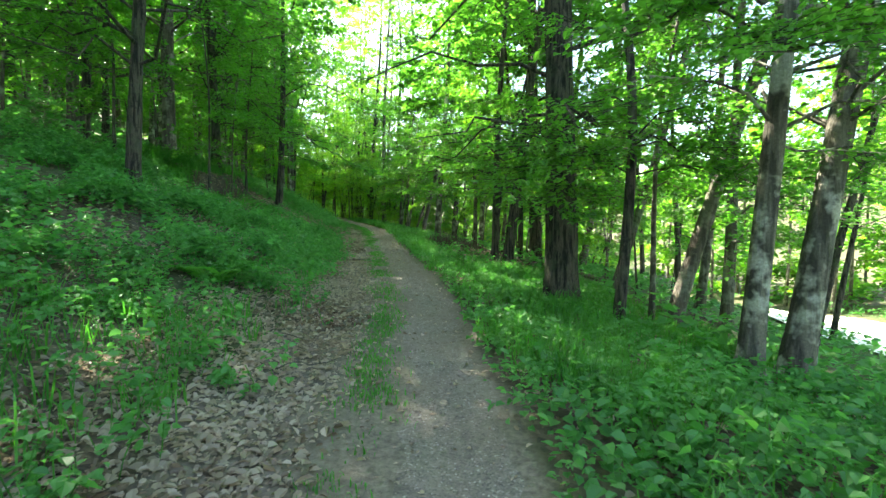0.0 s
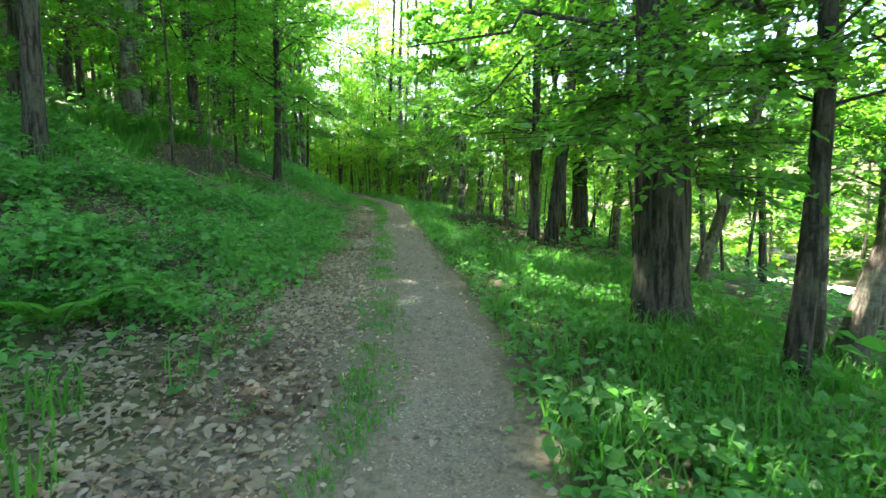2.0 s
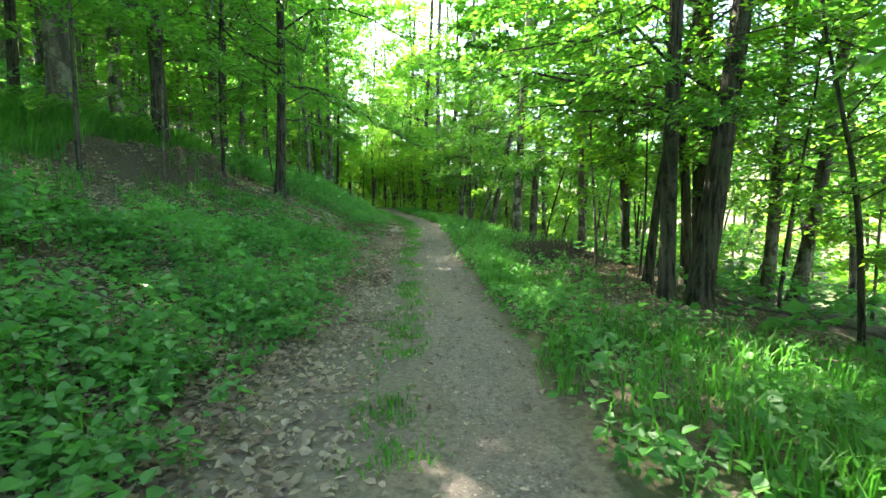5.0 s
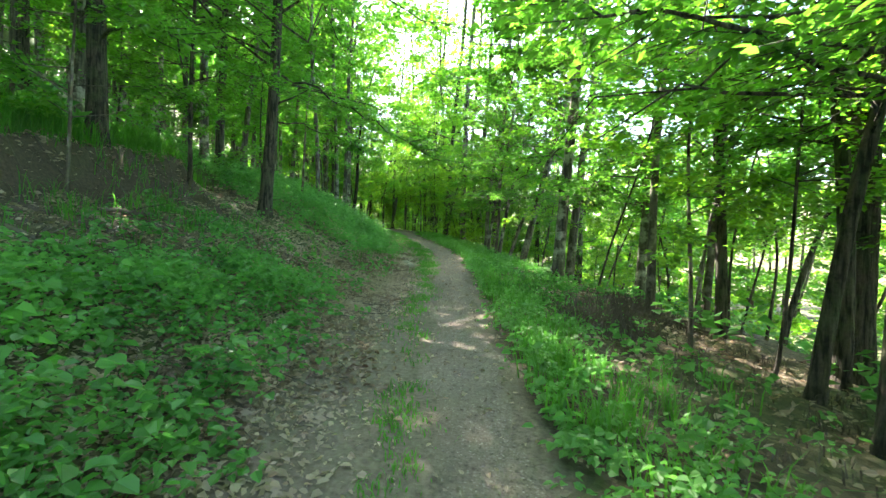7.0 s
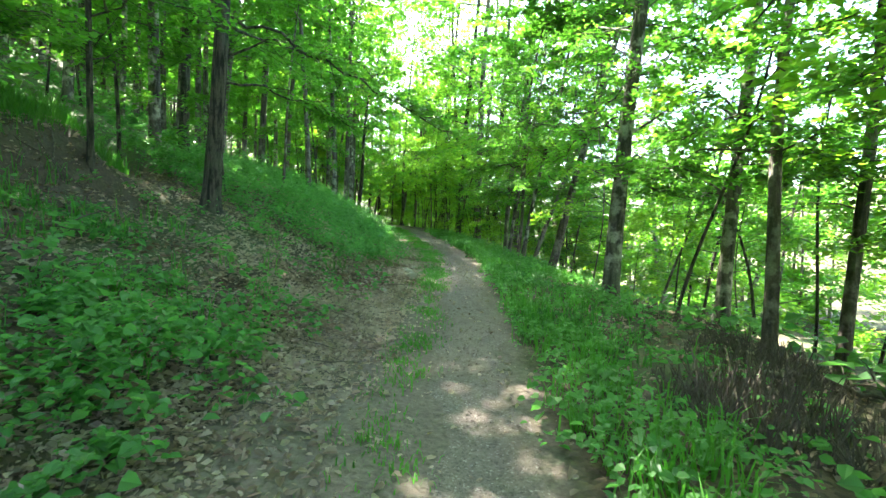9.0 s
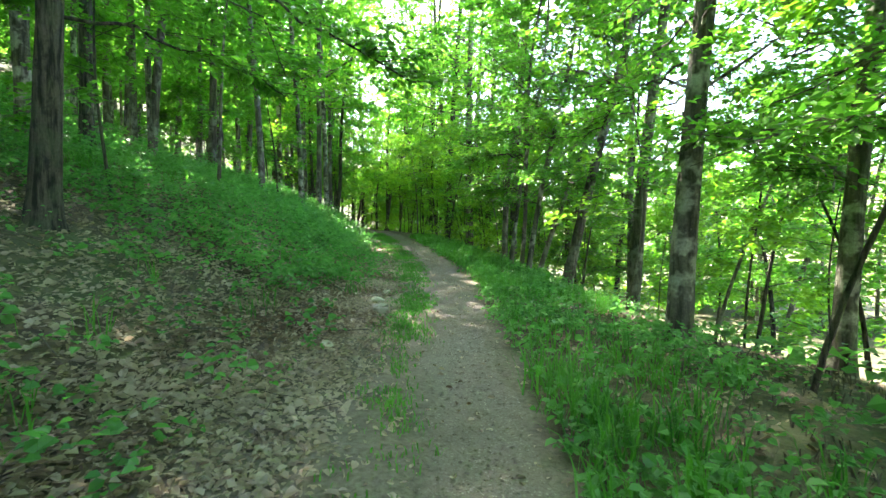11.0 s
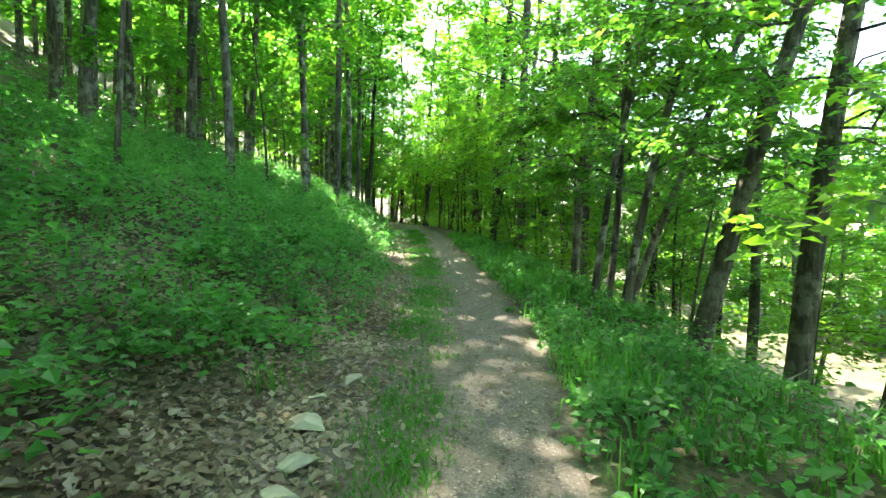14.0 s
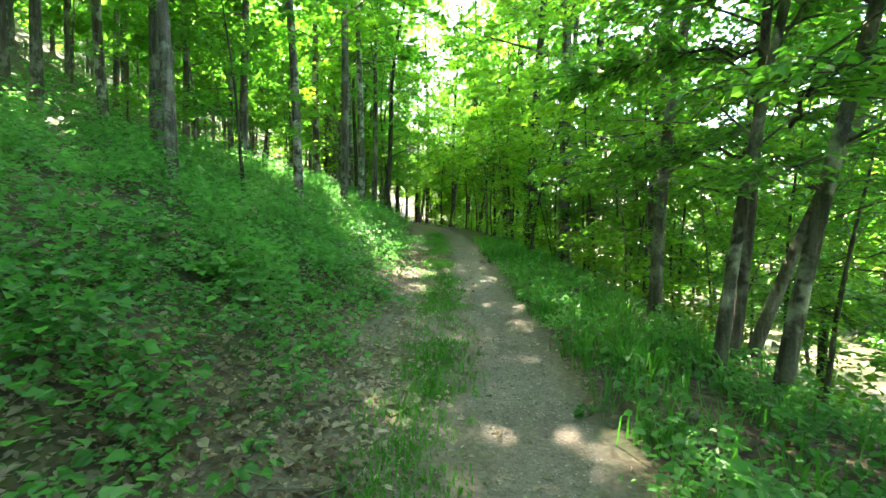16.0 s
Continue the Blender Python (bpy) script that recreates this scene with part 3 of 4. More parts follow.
def sapling(x, y, d):
    make_tree(x, y, rng.uniform(0.025, 0.05), (rng.uniform(-0.08, 0.08), rng.uniform(-0.06, 0.06)), rng.uniform(4.5, 7.5), [BARK_DARK, BARK_GREY][rng.integers(2)], rng.uniform(0.8, 1.6), None,
              rng.uniform(1.6, 2.4), 18, 10, 13, 0.12 if abs(d) < 9 else 0.15, LEAF_SUNLIT if d > 0 and rng.random() < 0.6 else LEAF, "thin understorey sapling with layered bright leaves", "understorey saplings",
              1.2, 0.4, sides=6, low_bias=0.9, lift=0.15, name="sapling", category="sapling")


# added tree with a coarse high crown, there to block sun from path and bank
def shade_tree(x, y, d):
    make_tree(x, y, rng.uniform(0.1, 0.16), (rng.uniform(0.0, 0.06), rng.uniform(-0.03, 0.03)), rng.uniform(15, 18), [BARK_PALE, BARK_GREY][rng.integers(2)] if y > 24 else BARK_DARK, 5.0, None,
              4.8, 24, 11, 12, 0.26, LEAF, GREY_L, "trees of the upper wood", 1.35, 0.3, sides=8, low_bias=0.8)


def tall_tree(x, y, d):
    make_tree(x, y, rng.uniform(0.13, 0.2), (rng.uniform(-0.03, 0.03), rng.uniform(-0.03, 0.03)), rng.uniform(23, 28), [BARK_DARK, BARK_GREY][rng.integers(2)], 3.5, None,
              5.2, 34, 12, 12, 0.2, LEAF_SUNLIT if d > 0 else LEAF, GREY_L, "tall trees flanking the path", 1.35, 0.3, sides=8, low_bias=0.9)


# extra shade casters; the first three stand out of view on the left
for x, y in ((-8.3, 5.6), (-10.2, 8.2), (-7.6, 1.8), (-11.2, 25.0), (-13.4, 30.6)):
    spots.append((x, y))
    shade_tree(x, y, x)
scatter_trees(5, (-12.5, -8.0), (26, 41), 2.6, shade_tree)
scatter_trees(14, (-15, -7.5), (2, 44), 2.2, shade_tree)
scatter_trees(9, (2.8, 6.0), (33, 62), 2.4, tall_tree)
scatter_trees(9, (-8.0, -3.6), (55, 74), 2.4, tall_tree)
scatter_trees(7, (-3.5, 3.5), (66, 80), 2.0, tall_tree)
scatter_trees(16, (-15, -5.0), (9, 34), 2.0, sapling)
scatter_trees(7, (-13, -7.5), (34, 50), 2.0, sapling)
scatter_trees(6, (3.4, 8.0), (14, 22), 1.4, sapling)
scatter_trees(8, (2.9, 8.0), (34, 50), 1.4, sapling)
scatter_trees(16, (-7, 7), (62, 82), 1.8, lambda x, y, d: make_tree(x, y, 0.05, (0, 0), rng.uniform(6, 9), BARK_DARK, 0.3, None, 3.0, 20, 9, 11, 0.27, LEAF_SUNLIT, "leafy young tree closing the end of the path", "understorey saplings", 1.2, 0.3, sides=6, name="sapling", category="sapling"))
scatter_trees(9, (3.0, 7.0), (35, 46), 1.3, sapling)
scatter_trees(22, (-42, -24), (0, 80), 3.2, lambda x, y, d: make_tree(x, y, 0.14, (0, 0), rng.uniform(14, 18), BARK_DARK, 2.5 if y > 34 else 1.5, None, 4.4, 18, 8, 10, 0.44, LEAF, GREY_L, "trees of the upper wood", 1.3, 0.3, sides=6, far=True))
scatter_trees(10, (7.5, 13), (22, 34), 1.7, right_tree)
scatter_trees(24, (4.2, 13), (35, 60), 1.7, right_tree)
scatter_trees(9, (8.0, 12.5), (2, 26), 2.6, lambda x, y, d: make_tree(x, y, rng.uniform(0.06, 0.12), (rng.uniform(0, 0.2), 0), rng.uniform(10, 14), BARK_DARK, 3.0, None, 3.0, 22, 9, 12, 0.15, LEAF_SUNLIT, LEAN_L, "trees of the lower wood", 1.35, 0.4, sides=8))
scatter_trees(34, (27, 42), (-4, 75), 2.8, lambda x, y, d: make_tree(x, y, 0.12, (0, 0), rng.uniform(11, 16), BARK_DARK, 0.5, None, 4.0, 18, 8, 10, 0.47, LEAF_SUNLIT, GREY_L, "trees across the valley", 1.3, 0.3, sides=6, far=True))
scatter_trees(28, (-26, -8.5), (-4, 44), 2.6, left_tree)
scatter_trees(22, (-24, -4.5), (44, 78), 2.4, left_tree)
scatter_trees(16, (2.2, 6.0), (40, 72), 1.6, right_tree)
scatter_trees(10, (-6.0, -2.6), (50, 76), 1.8, right_tree)
scatter_trees(20, (-14, 14), (70, 100), 2.2, right_tree)
scatter_trees(8, (-14, -5.5), (-12, 3), 2.6, left_tree)
scatter_trees(7, (4.8, 14), (-9, 2), 2.4, right_tree)



def thicket_pole(x, y, d):
    make_tree(x, y, rng.uniform(0.022, 0.05), (rng.uniform(-0.12, 0.22), rng.uniform(-0.12, 0.12)), rng.uniform(5, 8.5), [BARK_DARK, BARK_DARK, BARK_GREY][rng.integers(3)], rng.uniform(1.7, 2.6), None,
              rng.uniform(1.5, 2.3), 13, 8, 10, 0.135, LEAF_SUNLIT if rng.random() < 0.8 else LEAF, "thin crooked pole of a dense thicket", "poles of the thicket", 1.2, 0.9, sides=6, low_bias=1.0, lift=0.15, name="sapling", category="sapling")


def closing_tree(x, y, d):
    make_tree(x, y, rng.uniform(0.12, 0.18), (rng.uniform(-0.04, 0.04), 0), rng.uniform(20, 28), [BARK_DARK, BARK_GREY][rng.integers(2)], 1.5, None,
              5.4, 32, 11, 9, 0.33, LEAF_SUNLIT if rng.random() < 0.6 else LEAF, "tall leafy tree closing the far end of the wood", "trees closing the wood", 1.3, 0.3, sides=6, low_bias=0.95, far=True)


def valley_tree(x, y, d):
    make_tree(x, y, 0.12, (0, 0), rng.uniform(12, 18), BARK_DARK, 0.4, None, 4.4, 24, 9, 10, 0.45, LEAF_SUNLIT if rng.random() < 0.4 else LEAF, "leafy tree across the valley", "trees across the valley", 1.3, 0.3, sides=6, far=True)


scatter_trees(30, (2.1, 5.6), (35, 56), 0.6, thicket_pole)
scatter_trees(12, (3.2, 8.0), (14, 28), 0.9, thicket_pole)
scatter_trees(8, (2.8, 7.0), (36, 50), 1.1, sapling)
scatter_trees(14, (3, 14), (46, 88), 2.0, closing_tree)
scatter_trees(16, (-20, -2.5), (60, 94), 2.0, closing_tree)
scatter_trees(30, (27, 36), (0, 78), 2.0, valley_tree)
for i in range(6):
    y = 37.0 + 3.8 * i
    x = float(centre(np.array(y))) + (3.4, -4.2)[i % 2] + rng.uniform(-0.5, 0.5)
    if free(x, y, 1.0):
        spots.append((x, y))
        make_tree(x, y, 0.15, ((-0.06, 0.05)[i % 2], 0), 23, BARK_GREY, 6.5, None, 6.4, 36, 12, 9, 0.27, LEAF_SUNLIT if i % 2 else LEAF, "tall tree arching over the path", "tall trees flanking the path", 1.35, 0.3, sides=8)
scatter_trees(5, (3.0, 6.0), (42, 60), 1.6, closing_tree)
scatter_trees(5, (-7.0, -4.0), (48, 62), 1.6, closing_tree)
scatter_trees(34, (-56, -24), (30, 92), 2.6, lambda x, y, d: make_tree(x, y, 0.13, (0, 0), rng.uniform(14, 20), BARK_GREY, 0.6, None, 4.6, 22, 9, 9, 0.48, LEAF_SUNLIT if rng.random() < 0.5 else LEAF, "leafy tree high on the wooded hillside", "trees of the upper wood", 1.3, 0.3, sides=6, far=True))
scatter_trees(16, (-36, -15), (22, 72), 2.6, lambda x, y, d: make_tree(x, y, rng.uniform(0.1, 0.17), (0, 0), rng.uniform(14, 19), [BARK_PALE, BARK_GREY][rng.integers(2)], 5.5 if y > 34 else 2.4, None, 4.4, 22, 9, 10, 0.34, LEAF, GREY_L, "trees of the upper wood", 1.3, 0.3, sides=6))

# the distant trees, past counting, are one mass
starts = np.cumsum([0] + [len(v) for v, f, m in FAR])
quads = [(f + o, m) for (v, f, m), o in zip(FAR, starts) if f.shape[1] == 4]
tris = [(f + o, m) for (v, f, m), o in zip(FAR, starts) if f.shape[1] == 3]
far_index = np.concatenate([np.full(len(f), m) for f, m in quads + tris])
far_mesh = mesh_from("far_woods", np.concatenate([v for v, f, m in FAR]), [np.concatenate([f for f, m in quads]), np.concatenate([f for f, m in tris])], None, None, False, [BARK_GREY, LEAF, LEAF_SUNLIT], far_index)
tagged(part("far_woods", far_mesh), "distant leafy trees on the hillsides and across the valley", "trees", kind="stuff")

# ---- undergrowth ----
def scatter(n, d_range, y_range, seed, weight=None):
    g = np.random.default_rng(seed)
    y = g.uniform(*y_range, n)
    d = g.uniform(*d_range, n)
    x = centre(y) + d / slope_cos(y)
    if weight is not None:
        ok = g.random(n) < weight(d, y, x)
        x, y = x[ok], y[ok]
    return x, y, g


def patchy(x, y, s=1.0, o=0.0):
    return 0.5 + 0.5 * np.sin(1.3 * s * x + 0.7 * s * y + o) * np.sin(0.9 * s * y - 0.6 * s * x + 1.7 * o)


def herb_mesh(name, x, y, g, tall, leaves, size, mat, spread=0.16, fine=True):
    """Leafy plants: each has a few stems with leaves in tiers."""
    n = len(x)
    h = tall * g.uniform(0.45, 1.25, n) * (0.55 + 0.9 * patchy(x, y, 2.1, 0.9))
    k = leaves
    lev = g.uniform(0.25, 1.0, (n, k)) ** 0.7
    az = g.uniform(0, 2 * math.pi, (n, k))
    out = spread * g.uniform(0.1, 1.0, (n, k)) * (h / tall)[:, None]
    p = np.stack([x[:, None] + out * np.cos(az), y[:, None] + out * np.sin(az), land(x, y)[:, None] + lev * h[:, None]], -1).reshape(-1, 3)
    a2 = (az + g.normal(0, 0.5, az.shape)).ravel()
    along = unit(np.stack([np.cos(a2), np.sin(a2), g.normal(-0.1, 0.3, a2.shape)], -1))
    normal = unit(np.array([0, 0, 1.0]) + g.normal(0, 0.42, along.shape))
    kind = np.repeat(g.uniform(0, 1, n) ** 1.3, k)
    s = size * (1.3 - 0.75 * kind) * g.uniform(0.55, 1.35, len(p))
    return mesh_from(name, *leaf_arrays(p, along, normal, s, s * (0.85 - 0.5 * kind * g.random(len(p))), 0.2, fine), mat)


def stem_mesh(name, x, y, g, tall, mat):
    n = len(x)
    z = land(x, y)
    p0 = np.stack([x, y, z - 0.02], -1)
    p1 = p0 + np.stack([g.normal(0, 0.05, n), g.normal(0, 0.05, n), tall * g.uniform(0.5, 1.0, n)], -1)
    pts = np.stack([p0, (p0 + p1) / 2 + g.normal(0, 0.015, (n, 3)), p1], 1)
    return mesh_from(name, *tube_arrays(pts, np.full((n, 3), 0.004), 3), mat)


def grass_mesh(name, x, y, g, tall, per, mat, spread=0.05, width=0.006):
    n = len(x)
    az = g.uniform(0, 2 * math.pi, (n, per)).ravel()
    bx = np.repeat(x, per) + spread * g.normal(0, 1, n * per)
    by = np.repeat(y, per) + spread * g.normal(0, 1, n * per)
    h = tall * g.uniform(0.4, 1.2, n * per)
    lean = h * g.uniform(0.2, 0.9, n * per)
    z = land(bx, by) - 0.01
    dx, dy = np.cos(az), np.sin(az)
    w = width * g.uniform(0.6, 1.5, n * per)
    sx, sy = -dy * w, dx * w
    b = np.stack([bx, by, z], -1)
    s = np.stack([sx, sy, 0 * w], -1)
    mid = b + np.stack([dx * lean * 0.4, dy * lean * 0.4, h * 0.7], -1)
    tip = b + np.stack([dx * lean, dy * lean, h * 0.9], -1)
    v = np.stack([b - s, b + s, mid + s * 0.8, mid - s * 0.8, tip], 1).reshape(-1, 3)
    i = np.arange(n * per)[:, None] * 5
    return mesh_from(name, v, [i + np.array([[0, 1, 2, 3]]), i + np.array([[3, 2, 4]])], mat)


def stuff(name, me, label, category):
    return tagged(part(name, me), label, category, kind="stuff")


# low herbs on the uphill side
x, y, g = scatter(9000, (-8.5, -1.25), (-2, 13), 21, lambda d, y, x: step(-1.1, -2.6, d) * (0.12 + 0.88 * step(0.4, 0.62, patchy(x, y, 1.5, 0.4))) * np.interp(d, [-8.5, -5, -2], [0.8, 1, 1]) * (1 - 0.7 * step(-2.9, -1.9, d) * step(9, 5, y)))
close = off(x, y) > -4.0
stuff("undergrowth", herb_mesh("undergrowth", x[close], y[close], g, 0.32, 15, 0.058, HERB, 0.17), "dense low green leafy herbs on the uphill verge", "undergrowth")
stuff("undergrowth", herb_mesh("undergrowth", x[~close], y[~close], g, 0.38, 14, 0.085, HERB, 0.2, False), "low green herbs further up the slope", "undergrowth")
x, y = x[close], y[close]
x, y, g = x[:2600], y[:2600], g
stuff("undergrowth_stems", stem_mesh("undergrowth_stems", x, y, g, 0.3, GRASS), "thin green stems of the low herbs", "undergrowth")
x, y, g = scatter(4200, (-5.5, -1.3), (12, 24), 22, lambda d, y, x: step(-1.2, -2.2, d) * np.maximum(step(0.42, 0.62, patchy(x, y, 1.4, 2.0)), 0.4 * step(18.0, 16.0, y)) * step(-4.7, -3.3, d) * step(20.5, 16.5, y) + 0.05)
stuff("undergrowth", herb_mesh("undergrowth", x, y, g, 0.28, 12, 0.066, HERB), "scattered green herbs among dead leaves", "undergrowth")
# verge on the downhill side
x, y, g = scatter(6400, (0.4, 3.8), (-2, 42), 23, lambda d, y, x: (1 - 0.85 * step(11, 13, y) * step(24, 21, y) * step(1.1, 1.7, d)) * step(0.36, 0.6, d) * step(3.8, 2.0, d) * (0.35 + 0.65 * step(0.4, 0.6, patchy(x, y, 1.2, 1.0))))
stuff("undergrowth", herb_mesh("undergrowth", x, y, g, 0.24, 11, 0.062, HERB), "green herbs along the downhill edge of the path", "undergrowth")
x, y, g = scatter(1400, (1.0, 5.0), (-1.5, 4.6), 27, lambda d, y, x: step(0.9, 1.5, d) * (0.45 + 0.55 * step(0.35, 0.6, patchy(x, y, 1.6, 2.5))))
stuff("bramble", herb_mesh("bramble", x, y, g, 0.36, 12, 0.07, HERB, 0.22), "tangle of knee-high green brambles below the path", "undergrowth")
# bushy bank further on
x, y, g = scatter(7000, (-7.5, -1.9), (22.5, 50), 24, lambda d, y, x: step(-1.9, -2.6, d) * step(22.5 , 26.5, y + 0.75 * (-d - 2)) * np.interp(d, [-7.5, -5, -2.5], [0.4, 1, 1]) * (0.25 + 0.75 * step(0.3, 0.55, patchy(x, y, 1.5, 0.6))))
stuff("bank_shrubs", herb_mesh("bank_shrubs", x, y, g, 0.5, 19, 0.076, HERB, 0.32, False), "dense knee-high green shrubs covering the bank", "shrubs")
x, y, g = scatter(1500, (-3.6, -1.15), (25, 42), 29, lambda d, y, x: step(-1.1, -2.0, d) * step(24.5, 28, y - 0.6 * d) * (0.3 + 0.7 * step(0.35, 0.6, patchy(x, y, 1.8, 3.1))))
stuff("undergrowth", herb_mesh("undergrowth", x, y, g, 0.3, 13, 0.06, HERB, 0.18), "leafy green herbs at the foot of the bank", "undergrowth")
x, y, g = scatter(1600, (-24, -6.5), (6, 60), 25, lambda d, y, x: 0.3 + 0.7 * step(0.4, 0.6, patchy(x, y, 0.5, 1.0)))
stuff("hillside_herbs", herb_mesh("hillside_herbs", x, y, g, 0.45, 16, 0.18, HERB, 0.5, False), "green herbs on the wooded hillside", "undergrowth")
x, y, g = scatter(3400, (3.2, 29), (-2, 60), 26, lambda d, y, x: np.interp(d, [3.2, 8, 29], [0.35, 0.8, 1]) * ((d < 13) | (d > 26)) * (1 - 0.6 * step(25, 29, y)))
stuff("slope_herbs", herb_mesh("slope_herbs", x, y, g, 0.5, 16, 0.17, HERB, 0.5, False), "low green growth on the downhill slope", "undergrowth")
x, y, g = scatter(620, (2.1, 7.5), (34, 60), 28, lambda d, y, x: 0.35 + 0.65 * step(0.35, 0.6, patchy(x, y, 0.9, 1.4)))
stuff("understorey_shrubs", herb_mesh("understorey_shrubs", x, y, g, 1.25, 34, 0.13, LEAF_SUNLIT, 0.55, False), "waist-high leafy shrubs under the thicket", "shrubs")
# grass
x, y, g = scatter(2600, (0.5, 2.8), (-2, 44), 31, lambda d, y, x: (1 - 0.85 * step(11, 13, y) * step(24, 21, y) * step(1.1, 1.7, d)) * step(0.44, 0.75, d) * step(2.8, 1.4, d) * (0.3 + 0.7 * step(0.45, 0.6, patchy(x, y, 0.8, 3.0))))
stuff("verge_grass", grass_mesh("verge_grass", x, y, g, 0.34, 16, GRASS, 0.07), "lush green grass along the downhill verge", "grass")
x, y, g = scatter(11000, (-1.6, -0.3), (-2, 48), 32, lambda d, y, x: np.exp(-((d + 0.64 + 0.15 * step(22, 26, y)) / (0.17 + 0.14 * step(21, 26, y))) ** 2) * np.interp(y, [0, 6, 9, 18, 22, 30], [0.4, 0.75, 0.5, 0.5, 0.9, 1.0]) * (0.2 + 0.8 * step(0.35, 0.6, patchy(x, y, 2.0, 1.0))))
stuff("middle_grass", grass_mesh("middle_grass", x, y, g, 0.075, 14, GRASS, 0.07, 0.005), "short sparse grass between the two trodden lines", "grass")
x, y, g = scatter(1200, (1.3, 5.0), (3.6, 13), 34, lambda d, y, x: 0.35 + 0.65 * step(0.35, 0.6, patchy(x, y, 0.9, 1.2)))
stuff("slope_grass", grass_mesh("slope_grass", x, y, g, 0.3, 13, GRASS, 0.1), "soft green grass on the slope below the path", "grass")
x, y, g = scatter(260, (1.4, 4.6), (12, 25), 35)
stuff("dry_grass", grass_mesh("dry_grass", x, y, g, 0.13, 10, DEADWOOD, 0.08), "withered brown grass on the shaded slope", "grass")
x, y, g = scatter(3000, (-9, -1.6), (-2, 46), 33, lambda d, y, x: step(0.4, 0.65, patchy(x, y, 0.6, 5.0)) * step(-1.6, -2.4, d) * (1 - 0.8 * step(15, 17, y) * step(26, 24, y) * step(-4.5, -3.8, d)))
stuff("bank_grass", grass_mesh("bank_grass", x, y, g, 0.32, 14, GRASS, 0.09), "tufts of green grass on the bank", "grass")

x, y, g = scatter(1100, (-8.2, -6.05), (13.5, 21.8), 36, lambda d, y, x: 0.5 + 0.5 * step(0.3, 0.6, patchy(x, y, 1.2, 0.7)))
stuff("bank_grass", grass_mesh("bank_grass", x, y, g, 0.42, 15, GRASS, 0.09), "long green grass hanging over the edge of the bank", "grass")


# dead leaves
def litter_mesh(name, x, y, g, size, lift=0.02, full=True):
    n = len(x)
    az = g.uniform(0, 2 * math.pi, n)
    along = unit(np.stack([np.cos(az), np.sin(az), g.normal(0, 0.25, n)], -1))
    normal = unit(np.array([0, 0, 1.0]) + g.normal(0, 0.55, (n, 3)))
    s = size * (0.4 + 1.1 * g.random(n) ** 1.5)
    p = np.stack([x, y, land(x, y) + lift * g.uniform(0.3, 1.6, n)], -1) - along * s[:, None] * 0.5
    return mesh_from(name, *leaf_arrays(p, along, normal, s, s * g.uniform(0.4, 0.75, n), 0.05 + 0.5 * g.random((n, 1)) ** 2, full), DEAD)


def litter_weight(d, y, x):
    core = step(-0.7, -1.3, d) * np.interp(d, [-6, -3, -1.5], [0.35, 0.8, 1.0])
    return core * np.interp(y, [-2, 5, 9, 12, 20, 25, 29, 40], [1, 1, 0.6, 0.85, 1, 0.8, 0.4, 0.12]) * (1 - 0.6 * step(9, 11, y) * step(19, 17, y) * step(-1.7, -1.4, d))


x, y, g = scatter(36000, (-2.9, -0.7), (-2, 30), 40, litter_weight)
stuff("leaf_litter", litter_mesh("leaf_litter", x, y, g, 0.064), "thick drift of dry curled leaves along the uphill edge", "leaf litter")
x, y, g = scatter(36000, (-6.4, -0.75), (-2, 34), 41, litter_weight)
stuff("leaf_litter", litter_mesh("leaf_litter", x, y, g, 0.066), "dry brown and grey fallen leaves beside the path", "leaf litter")
x, y, g = scatter(40000, (-6.3, -1.2), (9, 30), 44, litter_weight)
stuff("leaf_litter", litter_mesh("leaf_litter", x, y, g, 0.07, 0.025, False), "deep brown and grey leaf litter on the bank", "leaf litter")
x, y, g = scatter(13000, (0.45, 5.0), (-2, 40), 42, lambda d, y, x: 0.15 + 0.5 * step(1.2, 2.5, d) + 0.35 * step(11, 13, y) * step(25, 22, y) * step(0.9, 1.5, d))
stuff("leaf_litter", litter_mesh("leaf_litter", x, y, g, 0.075), "dry fallen leaves on the downhill verge", "leaf litter")
x, y, g = scatter(15000, (-1.9, 0.5), (-2, 40), 43, lambda d, y, x: 0.18 + 0.8 * step(-0.35, -0.95, d))
stuff("leaf_litter", litter_mesh("leaf_litter", x, y, g, 0.055, 0.014), "few dry leaf scraps lying on the path", "leaf litter")

# small dead sticks among the leaves
x, y, g = scatter(1500, (-6.2, -0.9), (-1, 30), 45, lambda d, y, x: 0.35 + 0.5 * step(10, 14, y))
n = len(x)
az, L = g.uniform(0, 2 * math.pi, n), 0.12 + 0.6 * g.random(n) ** 2.2
s3 = np.linspace(-0.5, 0.5, 4)
sx = x[:, None] + np.cos(az)[:, None] * L[:, None] * s3 + g.normal(0, 0.012, (n, 4))
sy = y[:, None] + np.sin(az)[:, None] * L[:, None] * s3 + g.normal(0, 0.012, (n, 4))
rs = (0.002 + 0.006 * g.random(n) ** 2)[:, None] * np.array([1.0, 0.9, 0.75, 0.45])
stuff("sticks", mesh_from("sticks", *tube_arrays(np.stack([sx, sy, land(sx, sy) + 0.025 + 0.03 * g.random((n, 4))], -1), rs, 4), DEADWOOD, None, True), "small dead sticks scattered among the leaf litter", "sticks")

# larger-leaved plants where the bank begins
x, y, g = scatter(800, (-4.0, -1.7), (7, 17.8), 51, lambda d, y, x: 0.3 + 0.7 * step(0.45, 0.6, patchy(x, y, 1.3, 4.0)))
stuff("broadleaf_plants", herb_mesh("broadleaf_plants", x, y, g, 0.36, 12, 0.076, HERB, 0.2), "knee-high plants with broad soft green leaves", "undergrowth")
